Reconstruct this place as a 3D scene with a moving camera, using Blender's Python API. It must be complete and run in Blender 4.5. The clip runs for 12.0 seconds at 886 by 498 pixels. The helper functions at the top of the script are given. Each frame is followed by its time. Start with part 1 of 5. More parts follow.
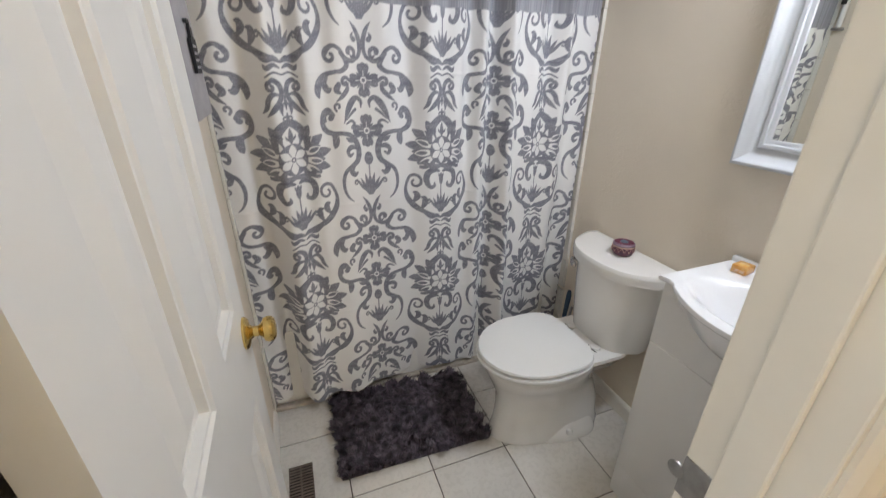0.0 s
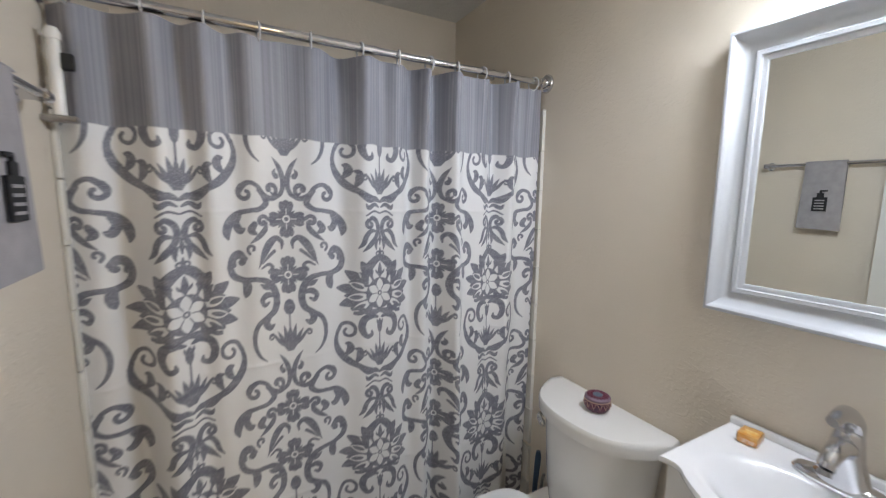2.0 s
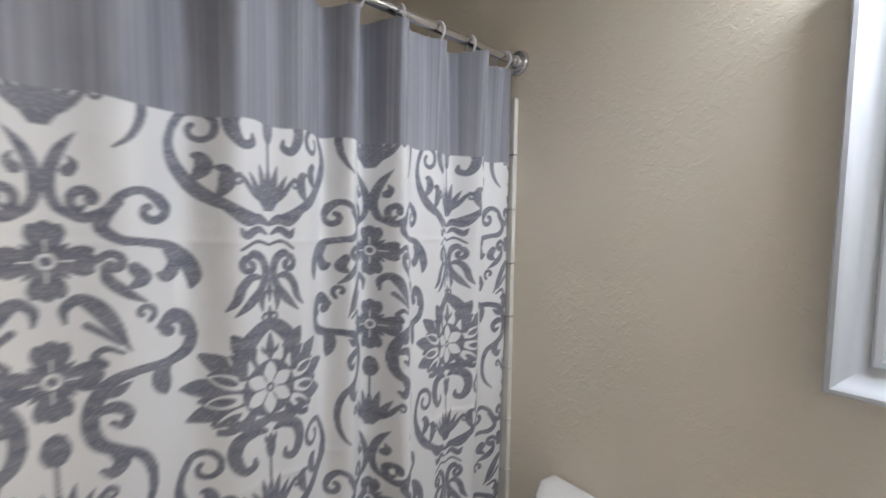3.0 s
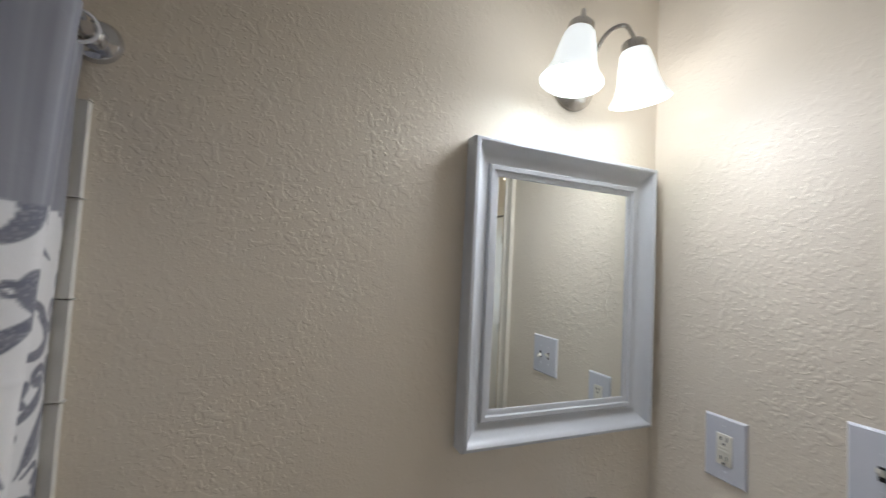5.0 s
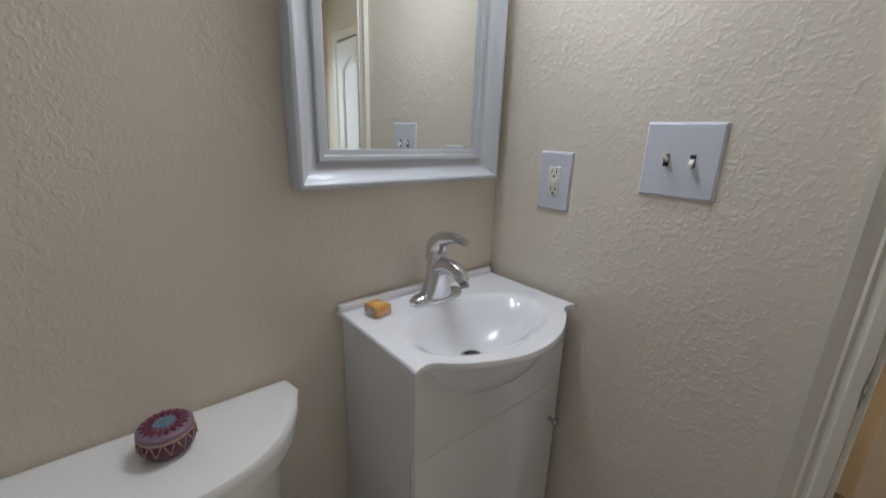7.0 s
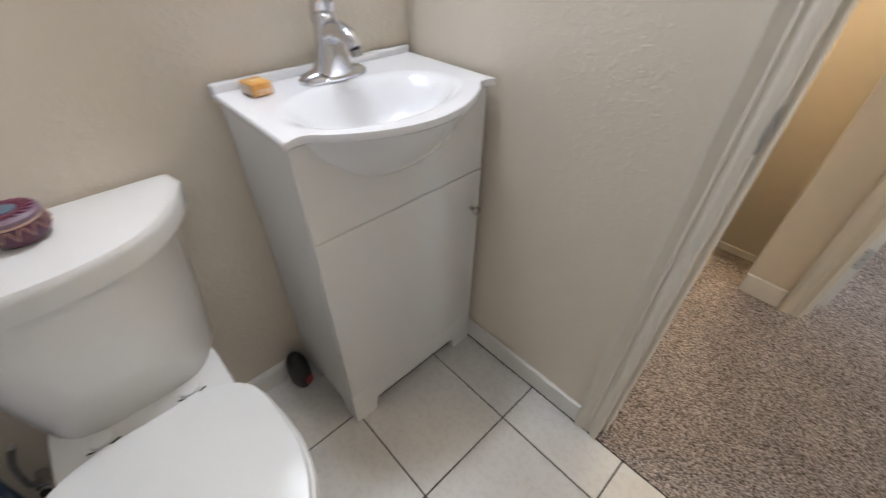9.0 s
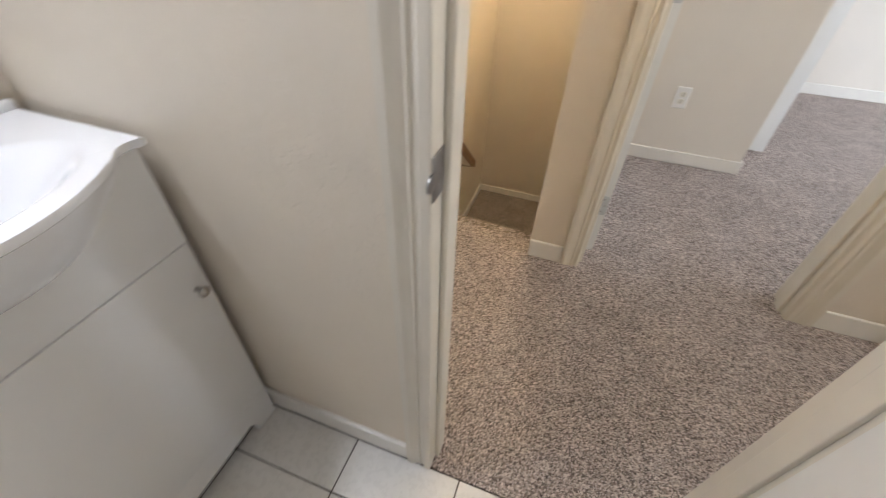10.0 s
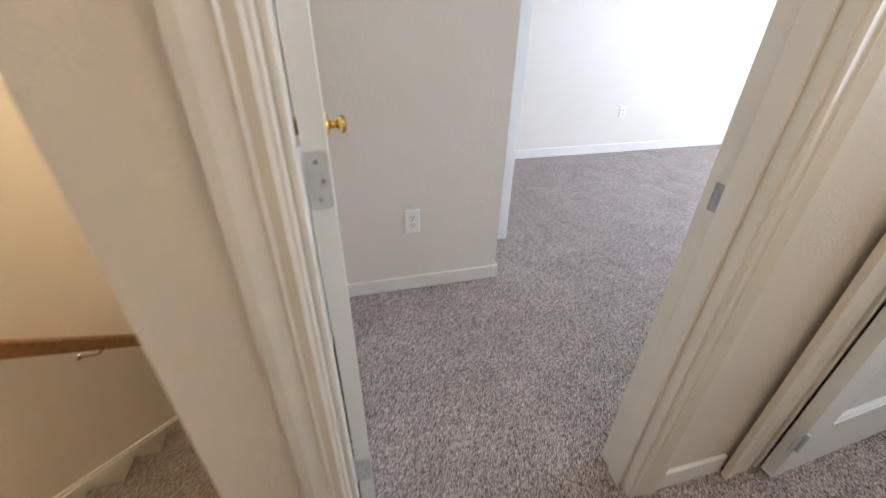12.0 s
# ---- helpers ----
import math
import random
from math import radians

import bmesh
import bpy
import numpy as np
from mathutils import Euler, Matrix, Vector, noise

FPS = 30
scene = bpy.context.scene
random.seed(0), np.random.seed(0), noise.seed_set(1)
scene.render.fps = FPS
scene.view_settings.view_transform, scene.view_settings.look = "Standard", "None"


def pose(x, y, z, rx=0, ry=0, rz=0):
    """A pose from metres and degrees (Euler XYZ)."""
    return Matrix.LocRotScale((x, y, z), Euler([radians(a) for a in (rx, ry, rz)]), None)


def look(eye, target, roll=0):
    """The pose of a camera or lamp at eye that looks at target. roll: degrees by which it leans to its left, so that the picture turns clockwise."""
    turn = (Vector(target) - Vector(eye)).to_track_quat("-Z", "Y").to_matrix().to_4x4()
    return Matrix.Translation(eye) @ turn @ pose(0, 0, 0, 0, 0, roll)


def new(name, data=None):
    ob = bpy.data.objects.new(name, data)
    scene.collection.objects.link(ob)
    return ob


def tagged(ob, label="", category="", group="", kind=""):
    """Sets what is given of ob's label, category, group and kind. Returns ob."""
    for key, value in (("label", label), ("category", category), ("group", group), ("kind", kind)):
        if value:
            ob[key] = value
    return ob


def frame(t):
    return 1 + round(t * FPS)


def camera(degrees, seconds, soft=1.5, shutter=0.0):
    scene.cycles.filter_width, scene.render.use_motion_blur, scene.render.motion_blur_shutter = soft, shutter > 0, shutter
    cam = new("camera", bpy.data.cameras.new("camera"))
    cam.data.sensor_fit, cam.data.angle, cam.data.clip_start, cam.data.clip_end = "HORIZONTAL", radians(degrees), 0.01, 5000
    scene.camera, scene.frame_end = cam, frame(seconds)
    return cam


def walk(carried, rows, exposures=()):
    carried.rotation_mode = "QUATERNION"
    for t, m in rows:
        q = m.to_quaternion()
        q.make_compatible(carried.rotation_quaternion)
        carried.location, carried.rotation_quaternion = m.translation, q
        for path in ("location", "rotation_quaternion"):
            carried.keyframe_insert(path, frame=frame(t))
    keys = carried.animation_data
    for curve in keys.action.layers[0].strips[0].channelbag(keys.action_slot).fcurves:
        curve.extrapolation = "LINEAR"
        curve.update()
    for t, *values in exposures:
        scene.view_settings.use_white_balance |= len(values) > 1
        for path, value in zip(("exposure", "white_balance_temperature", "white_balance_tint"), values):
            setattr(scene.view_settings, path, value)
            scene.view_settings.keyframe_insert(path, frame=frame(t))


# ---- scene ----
cam = camera(96.3, 12.0, soft=1.15, shutter=0.35)
PATH = [
    (0, (-1.205, -0.203, 1.394), (-0.56, 1.497, 0.563), 0.4),
    (0.5, (-1.191, -0.228, 1.45), (-0.492, 1.524, 0.785), 0.4),
    (1, (-1.184, -0.233, 1.472), (-0.421, 1.547, 0.972), 0.6),
    (1.5, (-1.148, -0.197, 1.45), (-0.316, 1.585, 1.087), 0.7),
    (2, (-1.096, 0.021, 1.424), (-0.148, 1.763, 1.162), 0.8),
    (2.5, (-1.014, 0.291, 1.406), (0.075, 1.957, 1.211), 1.0),
    (2.7, (-0.965, 0.38, 1.401), (0.18, 2.012, 1.239), 0.8),
    (4.3, (-0.73, 0.854, 1.518), (1.27, 0.851, 1.527), 3.2),
    (4.5, (-0.738, 0.878, 1.516), (1.244, 0.621, 1.583), 3.2),
    (5, (-0.777, 0.938, 1.525), (1.069, 0.176, 1.626), 2.9),
    (5.5, (-0.799, 0.903, 1.478), (0.902, -0.145, 1.551), 2.7),
    (6, (-0.794, 0.87, 1.405), (0.805, -0.332, 1.354), 2.3),
    (6.5, (-0.775, 0.848, 1.325), (0.75, -0.416, 1.045), 2.0),
    (7, (-0.772, 0.834, 1.261), (0.699, -0.402, 0.706), 1.8),
    (7.2, (-0.776, 0.829, 1.236), (0.677, -0.377, 0.579), 1.7),
    (8.8, (-0.824, 0.761, 1.132), (0.343, -0.278, -0.117), 1.1),
    (9, (-0.858, 0.697, 1.134), (0.248, -0.369, -0.146), 0.9),
    (9.5, (-0.93, 0.562, 1.145), (-0.069, -0.681, -0.165), 1.0),
    (10, (-0.933, 0.397, 1.168), (-0.447, -1.017, -0.161), 1.9),
    (10.5, (-0.939, 0.229, 1.177), (-0.807, -1.292, -0.115), 1.7),
    (11, (-1.001, 0.012, 1.188), (-1.094, -1.561, -0.044), 1.6),
    (11.5, (-1.077, -0.229, 1.208), (-1.317, -1.852, 0.064), 1.4),
    (12, (-1.144, -0.499, 1.223), (-1.586, -2.146, 0.177), 1.1),
]
EXPOSURES = [(0, 0.68, 5950, 10), (2.7, 0.45, 5850, 10), (4.5, 0.12, 6150, 10), (5.5, -0.30, 5850, 10), (7.2, 0.03, 5850, 10), (8.8, 0.72, 5950, 11),
             (9.6, 0.94, 5950, 12), (10.5, 1.04, 5950, 12), (11.2, 1.06, 5750, 13), (12.0, 0.88, 5600, 13)]
walk(cam, [(t, look(eye, target, roll)) for t, eye, target, roll in PATH], EXPOSURES)

# ---------------------------------------------------------------- world and light
world = bpy.data.worlds.new("sky")
scene.world = world
world.use_nodes = True
wn = world.node_tree.nodes
sky = wn.new("ShaderNodeTexSky")
sky.sky_type = 'NISHITA'
sky.sun_disc = False
sky.sun_elevation = radians(40)
sky.sun_rotation = radians(200)
wn["Background"].inputs["Strength"].default_value = 0.12
world.node_tree.links.new(sky.outputs[0], wn["Background"].inputs["Color"])


def lamp(name, kind, power, color, m, size=0.1, size_y=None):
    data = bpy.data.lights.new(name, kind)
    data.energy, data.color = power, color
    if kind == 'AREA':
        data.shape, data.size, data.size_y = 'RECTANGLE', size, size_y or size
    elif kind == 'SUN':
        data.angle = radians(0.5)
    else:
        data.shadow_soft_size = size
    if kind == 'SPOT':
        data.spot_size, data.spot_blend = radians(172), 1.0
    ob = new(name, data)
    ob.matrix_world = m
    return ob


BULB = 8.4          # watts of each vanity bulb, out of the shade's opening
GLOW = 0.6          # and through its frosted glass
lamp("sun", 'SUN', 2.0, (1.0, 0.96, 0.90), look((6, -5, 8), (0, 0, 0)))
# daylight in the unseen, added windows of the bedroom and of the hall's end
lamp("unseen_window_light", 'AREA', 20, (0.88, 0.94, 1.0), look((-4.75, -1.085, 1.45), (-3.7, -3.0, 0.75)), 1.5, 1.15)
lamp("unseen_window_light", 'AREA', 48, (0.88, 0.94, 1.0), look((-6.79, -2.02, 1.45), (0, -2.2, 0.4)), 1.5, 1.15)
lamp("unseen_window_light", 'AREA', 4.5, (0.90, 0.95, 1.0), look((-3.30, -0.53, 1.45), (0, -0.53, 1.1)), 0.5, 1.0)
# stair lamp out of view, and a fill lamp added over the hall
lamp("stair_bulb", 'POINT', 29, (1.0, 0.82, 0.54), pose(-0.42, -3.10, 2.16), 0.08)
lamp("hall_fill", 'POINT', 4.6, (1.0, 0.82, 0.58), pose(-1.50, -0.50, 2.16), 0.08)

# ---------------------------------------------------------------- materials


def mat(name, color, rough=0.5, metal=0.0, var=0.08, scale=6.0, bump=0.0, bscale=180.0, second=None, detail=3.0,
        random_hue=0.0, coat=0.0, spec=0.5, trans=0.0, rvar=0.0, island=False):
    m = bpy.data.materials.new(name)
    m.use_nodes = True
    nt = m.node_tree
    n, l = nt.nodes, nt.links
    b = n["Principled BSDF"]
    b.inputs["Roughness"].default_value = rough
    b.inputs["Metallic"].default_value = metal
    b.inputs["Specular IOR Level"].default_value = spec
    b.inputs["Coat Weight"].default_value = coat
    b.inputs["Coat Roughness"].default_value = 0.08
    b.inputs["Transmission Weight"].default_value = trans
    tc = n.new("ShaderNodeTexCoord")
    geo = n.new("ShaderNodeNewGeometry")
    noise1 = n.new("ShaderNodeTexNoise")
    noise1.inputs["Scale"].default_value = scale
    noise1.inputs["Detail"].default_value = detail
    l.new(geo.outputs["Position"], noise1.inputs["Vector"])
    ramp = n.new("ShaderNodeMapRange")
    ramp.inputs["From Min"].default_value, ramp.inputs["From Max"].default_value = 0.3, 0.7
    l.new(noise1.outputs["Fac"], ramp.inputs["Value"])
    mix = n.new("ShaderNodeMix")
    mix.data_type = 'RGBA'
    c2 = second or tuple(c * (1 - var) for c in color)
    mix.inputs["A"].default_value = (*color, 1)
    mix.inputs["B"].default_value = (*c2, 1)
    l.new(ramp.outputs["Result"], mix.inputs["Factor"])
    out = mix.outputs["Result"]
    if random_hue:
        info = n.new("ShaderNodeObjectInfo")
        hsv = n.new("ShaderNodeHueSaturation")
        mr = n.new("ShaderNodeMapRange")
        mr.inputs["To Min"].default_value, mr.inputs["To Max"].default_value = 1 - random_hue, 1 + random_hue
        l.new(geo.outputs["Random Per Island"] if island else info.outputs["Random"], mr.inputs["Value"])
        l.new(mr.outputs["Result"], hsv.inputs["Value"])
        l.new(out, hsv.inputs["Color"])
        out = hsv.outputs["Color"]
    l.new(out, b.inputs["Base Color"])
    if rvar:
        rr = n.new("ShaderNodeMapRange")
        rr.inputs["To Min"].default_value, rr.inputs["To Max"].default_value = rough - rvar, rough + rvar
        rn = n.new("ShaderNodeTexNoise")
        rn.inputs["Scale"].default_value = scale * 4
        l.new(geo.outputs["Position"], rn.inputs["Vector"])
        l.new(rn.outputs["Fac"], rr.inputs["Value"])
        l.new(rr.outputs["Result"], b.inputs["Roughness"])
    if bump:
        fine = n.new("ShaderNodeTexNoise")
        fine.inputs["Scale"].default_value = bscale
        fine.inputs["Detail"].default_value = 2.0
        l.new(geo.outputs["Position"], fine.inputs["Vector"])
        bp = n.new("ShaderNodeBump")
        bp.inputs["Strength"].default_value = 1.0
        bp.inputs["Distance"].default_value = bump
        l.new(fine.outputs["Fac"], bp.inputs["Height"])
        l.new(bp.outputs["Normal"], b.inputs["Normal"])
    return m


def wall_paint(name, color, lumps=0.00045, rough=0.5):
    """Eggshell paint over sprayed, lightly knocked-down texture: flattened, drawn-out blobs of two sizes in uneven drifts over fine orange peel."""
    m = mat(name, color, rough, var=0.05, scale=2.5, rvar=0.06)
    n, l = m.node_tree.nodes, m.node_tree.links
    b = n["Principled BSDF"]
    geo = n.new("ShaderNodeNewGeometry")

    def noise(scale, detail, lo, hi, to=1.0, warp=0.0):
        node, span = n.new("ShaderNodeTexNoise"), n.new("ShaderNodeMapRange")
        node.inputs["Scale"].default_value, node.inputs["Detail"].default_value, node.inputs["Distortion"].default_value = scale, detail, warp
        span.inputs["From Min"].default_value, span.inputs["From Max"].default_value, span.inputs["To Max"].default_value = lo, hi, to
        l.new(geo.outputs["Position"], node.inputs["Vector"])
        l.new(node.outputs["Fac"], span.inputs["Value"])
        return span.outputs["Result"]

    def math_node(kind, p, q):
        node = n.new("ShaderNodeMath")
        node.operation = kind
        l.new(p, node.inputs[0])
        l.new(q, node.inputs[1])
        return node.outputs[0]

    blobs = math_node('MAXIMUM', noise(95, 1.5, 0.56, 0.64, 0.8, 0.3), noise(46, 1.5, 0.57, 0.64, 1.0, 0.4))
    blobs = math_node('MAXIMUM', blobs, noise(30, 1.5, 0.62, 0.68, 1.1, 0.4))
    drift = math_node('MULTIPLY', blobs, noise(3.2, 2.0, 0.27, 0.60))
    relief = math_node('ADD', drift, noise(210, 2.0, 0.35, 0.65, 0.22))
    bp = n.new("ShaderNodeBump")
    bp.inputs["Distance"].default_value = lumps
    l.new(relief, bp.inputs["Height"])
    l.new(bp.outputs["Normal"], b.inputs["Normal"])
    return m


M_WALL = wall_paint("cream_wall_paint", (0.780, 0.700, 0.580))
M_HALLWALL = wall_paint("cream_hall_paint", (0.75, 0.675, 0.57), lumps=0.0004)
M_BEDWALL = wall_paint("pale_bedroom_paint", (0.79, 0.735, 0.655), lumps=0.0004)
M_CEIL = wall_paint("ceiling_paint", (0.84, 0.825, 0.785), lumps=0.0016)
M_TRIM = mat("cream_gloss_trim", (0.76, 0.705, 0.60), 0.32, var=0.06, scale=9, bump=0.0003, bscale=60, rvar=0.06)
M_BASE = mat("white_gloss_baseboard", (0.83, 0.80, 0.74), 0.30, var=0.06, scale=9, bump=0.0002, bscale=60, rvar=0.06)
M_DOOR = mat("cream_door_paint", (0.80, 0.785, 0.74), 0.34, var=0.04, scale=5, bump=0.0002, bscale=90, rvar=0.05)
M_WHITEDOOR = mat("white_door_paint", (0.80, 0.80, 0.78), 0.35, var=0.03, bump=0.0002, bscale=90)
M_TILE = mat("cream_floor_tile", (0.72, 0.70, 0.66), 0.28, var=0.10, scale=14, second=(0.67, 0.645, 0.60), bump=0.0002, bscale=60,
             random_hue=0.05, rvar=0.08, detail=6)
M_GROUT = mat("brown_grout", (0.09, 0.07, 0.055), 0.9, var=0.4, scale=20, bump=0.0005)
M_WALLTILE = mat("white_glazed_tile", (0.78, 0.76, 0.70), 0.15, var=0.03, random_hue=0.02)
M_PORC = mat("white_porcelain", (0.84, 0.83, 0.805), 0.10, var=0.02, coat=0.6)
M_SEAT = mat("white_seat_plastic", (0.82, 0.82, 0.80), 0.22, var=0.01)
M_SINK = mat("white_cultured_marble", (0.89, 0.89, 0.90), 0.14, var=0.01, coat=0.4)
M_CAB = mat("white_cabinet_laminate", (0.76, 0.75, 0.73), 0.5, var=0.03, scale=3)
M_CHROME = mat("chrome", (0.66, 0.66, 0.68), 0.10, 1.0, var=0.02)
M_NICKEL = mat("brushed_nickel", (0.52, 0.50, 0.47), 0.26, 1.0, var=0.10, scale=40)
M_BRASS = mat("polished_brass", (0.80, 0.58, 0.20), 0.16, 1.0, var=0.08, scale=20)
M_STEEL = mat("grey_steel", (0.45, 0.44, 0.43), 0.35, 1.0, var=0.3, scale=60)
M_STOPPER = mat("drain_hole_dark", (0.05, 0.048, 0.045), 0.4, 0.8, var=0.3, scale=80)
M_PLATE = mat("white_plate_plastic", (0.67, 0.68, 0.73), 0.35, var=0.01)
M_OUTLET = mat("white_outlet_plastic", (0.84, 0.83, 0.80), 0.35, var=0.01)
M_IVORY = mat("ivory_device_plastic", (0.80, 0.77, 0.68), 0.35, var=0.01)
# near-black that stands in for the shade inside slots and the floor register
M_DARK = mat("dark_slot", (0.015, 0.012, 0.01), 0.6, var=0.1)
M_FRAME = mat("white_mirror_frame", (0.61, 0.625, 0.65), 0.30, var=0.02)
M_MIRROR = mat("mirror_glass", (0.88, 0.91, 0.89), 0.0, 1.0, var=0.0)


def pile_material(name, light, dark, brown):
    """Cut pile of mixed yarns: light, dark and brown tufts by cells, with a deep bump."""
    m = mat(name, light, 0.95, var=0.0, spec=0.1)
    n, l = m.node_tree.nodes, m.node_tree.links
    b = n["Principled BSDF"]
    geo = n.new("ShaderNodeNewGeometry")
    tuft, hue, broad = n.new("ShaderNodeTexVoronoi"), n.new("ShaderNodeTexNoise"), n.new("ShaderNodeTexNoise")
    tuft.inputs["Scale"].default_value = 265
    hue.inputs["Scale"].default_value, hue.inputs["Detail"].default_value = 130, 3
    broad.inputs["Scale"].default_value, broad.inputs["Detail"].default_value = 5, 3
    for t in (tuft, hue, broad):
        l.new(geo.outputs["Position"], t.inputs["Vector"])
    sep = n.new("ShaderNodeSeparateColor")
    l.new(tuft.outputs["Color"], sep.inputs["Color"])
    pick = n.new("ShaderNodeMapRange")
    pick.inputs["From Min"].default_value, pick.inputs["From Max"].default_value = 0.38, 0.66
    l.new(sep.outputs[0], pick.inputs["Value"])
    m1 = n.new("ShaderNodeMix")
    m1.data_type = 'RGBA'
    m1.inputs["A"].default_value, m1.inputs["B"].default_value = (*light, 1), (*dark, 1)
    l.new(pick.outputs["Result"], m1.inputs["Factor"])
    r2 = n.new("ShaderNodeMapRange")
    r2.inputs["From Min"].default_value, r2.inputs["From Max"].default_value, r2.inputs["To Max"].default_value = 0.42, 0.62, 0.75
    l.new(hue.outputs["Fac"], r2.inputs["Value"])
    m2 = n.new("ShaderNodeMix")
    m2.data_type = 'RGBA'
    m2.inputs["B"].default_value = (*brown, 1)
    l.new(m1.outputs["Result"], m2.inputs["A"])
    l.new(r2.outputs["Result"], m2.inputs["Factor"])
    hsv = n.new("ShaderNodeHueSaturation")
    r3 = n.new("ShaderNodeMapRange")
    r3.inputs["From Min"].default_value, r3.inputs["From Max"].default_value = 0.3, 0.7
    r3.inputs["To Min"].default_value, r3.inputs["To Max"].default_value = 0.9, 1.12
    l.new(broad.outputs["Fac"], r3.inputs["Value"])
    l.new(r3.outputs["Result"], hsv.inputs["Value"])
    l.new(m2.outputs["Result"], hsv.inputs["Color"])
    l.new(hsv.outputs["Color"], b.inputs["Base Color"])
    bp = n.new("ShaderNodeBump")
    bp.inputs["Distance"].default_value = 0.007
    l.new(tuft.outputs["Distance"], bp.inputs["Height"])
    bp.invert = True
    l.new(bp.outputs["Normal"], b.inputs["Normal"])
    return m


M_CARPET = pile_material("taupe_carpet", (0.86, 0.765, 0.71), (0.15, 0.122, 0.11), (0.47, 0.38, 0.335))
# the hall carpet's colours darkened and browned for the dim light on the stair
M_DIMCARPET = pile_material("shaded_stair_carpet", (0.48, 0.405, 0.33), (0.12, 0.097, 0.077), (0.28, 0.22, 0.175))
M_RUG = mat("purple_grey_shag", (0.006, 0.004, 0.007), 0.36, var=0.5, scale=34, second=(0.14, 0.112, 0.14), random_hue=0.75, island=True)
M_RAIL = mat("brown_stained_oak", (0.34, 0.165, 0.06), 0.35, var=0.45, scale=30, coat=0.2)
M_TOWEL = mat("grey_towel", (0.42, 0.40, 0.41), 0.95, var=0.15, scale=30, bump=0.002, bscale=400)
M_INK = mat("black_print", (0.02, 0.02, 0.022), 0.8, var=0.2)
M_VENT = mat("brown_register", (0.27, 0.22, 0.18), 0.45, 0.3, var=0.3, scale=20)
M_BLACK = mat("black_plastic", (0.02, 0.02, 0.02), 0.4, var=0.1)
M_RED = mat("red_plastic", (0.30, 0.03, 0.03), 0.35, var=0.1)
M_SOAP = mat("orange_soap_wrapper", (0.72, 0.28, 0.02), 0.30, var=0.4, scale=90, second=(0.76, 0.46, 0.16), coat=0.4)
M_JAR = mat("plum_candle_tin", (0.14, 0.035, 0.06), 0.45, var=0.4, scale=90, second=(0.07, 0.03, 0.06))
M_JARLID = mat("grey_tin_lid", (0.24, 0.16, 0.21), 0.45, var=0.2, scale=70)
M_JARSTAR = mat("magenta_tin_print", (0.17, 0.025, 0.06), 0.45, var=0.3, scale=90)
M_JARBLUE = mat("blue_tin_print", (0.13, 0.20, 0.27), 0.45, var=0.3, scale=150)
M_JARGOLD = mat("rose_tin_pattern", (0.55, 0.36, 0.28), 0.45, var=0.2, scale=50)
M_CLEAR = mat("clear_ring_plastic", (0.80, 0.80, 0.82), 0.15, var=0.0, trans=0.25)
M_BLUE = mat("blue_grey_plastic", (0.05, 0.09, 0.15), 0.4, var=0.1)
M_CAULK = mat("old_caulk", (0.55, 0.50, 0.42), 0.7, var=0.3, scale=40)
M_WINGLASS = mat("window_glass", (0.95, 0.97, 0.97), 0.02, var=0.0, trans=1.0)


def glowing(name, color, strength, base):
    m = mat(name, base, 0.3, var=0.02)
    b = m.node_tree.nodes["Principled BSDF"]
    b.inputs["Emission Color"].default_value = (*color, 1)
    b.inputs["Emission Strength"].default_value = strength
    return m


M_SHADE = glowing("frosted_glass_shade", (1.0, 1.0, 0.96), 0.8, (0.80, 0.86, 0.82))
M_BULB = glowing("lit_bulb", (1.0, 0.98, 0.94), 14.0, (0.9, 0.9, 0.9))
M_GLOBE = glowing("lit_glass_globe", (1.0, 0.78, 0.48), 3.0, (0.85, 0.80, 0.70))

# ---------------------------------------------------------------- mesh helpers


def thing(name, x, y, z, rz, label, category, group=""):
    ob = new(name)
    ob.empty_display_size = 0.05
    ob.matrix_world = pose(x, y, z, 0, 0, rz)
    return tagged(ob, label, category, group)


def mesh_of(name, bm, material, smooth=True):
    me = bpy.data.meshes.new(name)
    bmesh.ops.recalc_face_normals(bm, faces=bm.faces[:])
    if smooth:
        for f in bm.faces:
            f.smooth = True
        for e in bm.edges:
            if len(e.link_faces) == 2 and e.calc_face_angle(0) > 0.6:
                e.smooth = False
    bm.to_mesh(me)
    bm.free()
    me.materials.append(material)
    return me


def part(name, bm, material, parent=None, label="", smooth=True):
    ob = new(name, mesh_of(name, bm, material, smooth))
    ob.parent = parent
    if label:
        tagged(ob, label)
    return ob


def structure(name, bm, material, label=""):
    return tagged(part(name, bm, material, None, smooth=False), label, "", "", "structure")


def single(name, bm, material, label, category, m=None, group=""):
    ob = part(name, bm, material)
    if m is not None:
        ob.matrix_world = m
    return tagged(ob, label, category, group)


def box(x0, x1, y0, y1, z0, z1, bevel=0.0, seg=2, bm=None):
    out = bm or bmesh.new()
    made = bmesh.ops.create_cube(out, size=1.0)["verts"]
    for v in made:
        v.co = Vector(((x0 + x1) / 2 + v.co.x * (x1 - x0), (y0 + y1) / 2 + v.co.y * (y1 - y0), (z0 + z1) / 2 + v.co.z * (z1 - z0)))
    if bevel:
        edges = {e for v in made for e in v.link_edges}
        bmesh.ops.bevel(out, geom=list(edges), offset=bevel, segments=seg, affect='EDGES', profile=0.5)
    return out


def boxes(*specs, bevel=0.0):
    bm = bmesh.new()
    for s in specs:
        box(*s, bm=bm, bevel=bevel)
    return bm


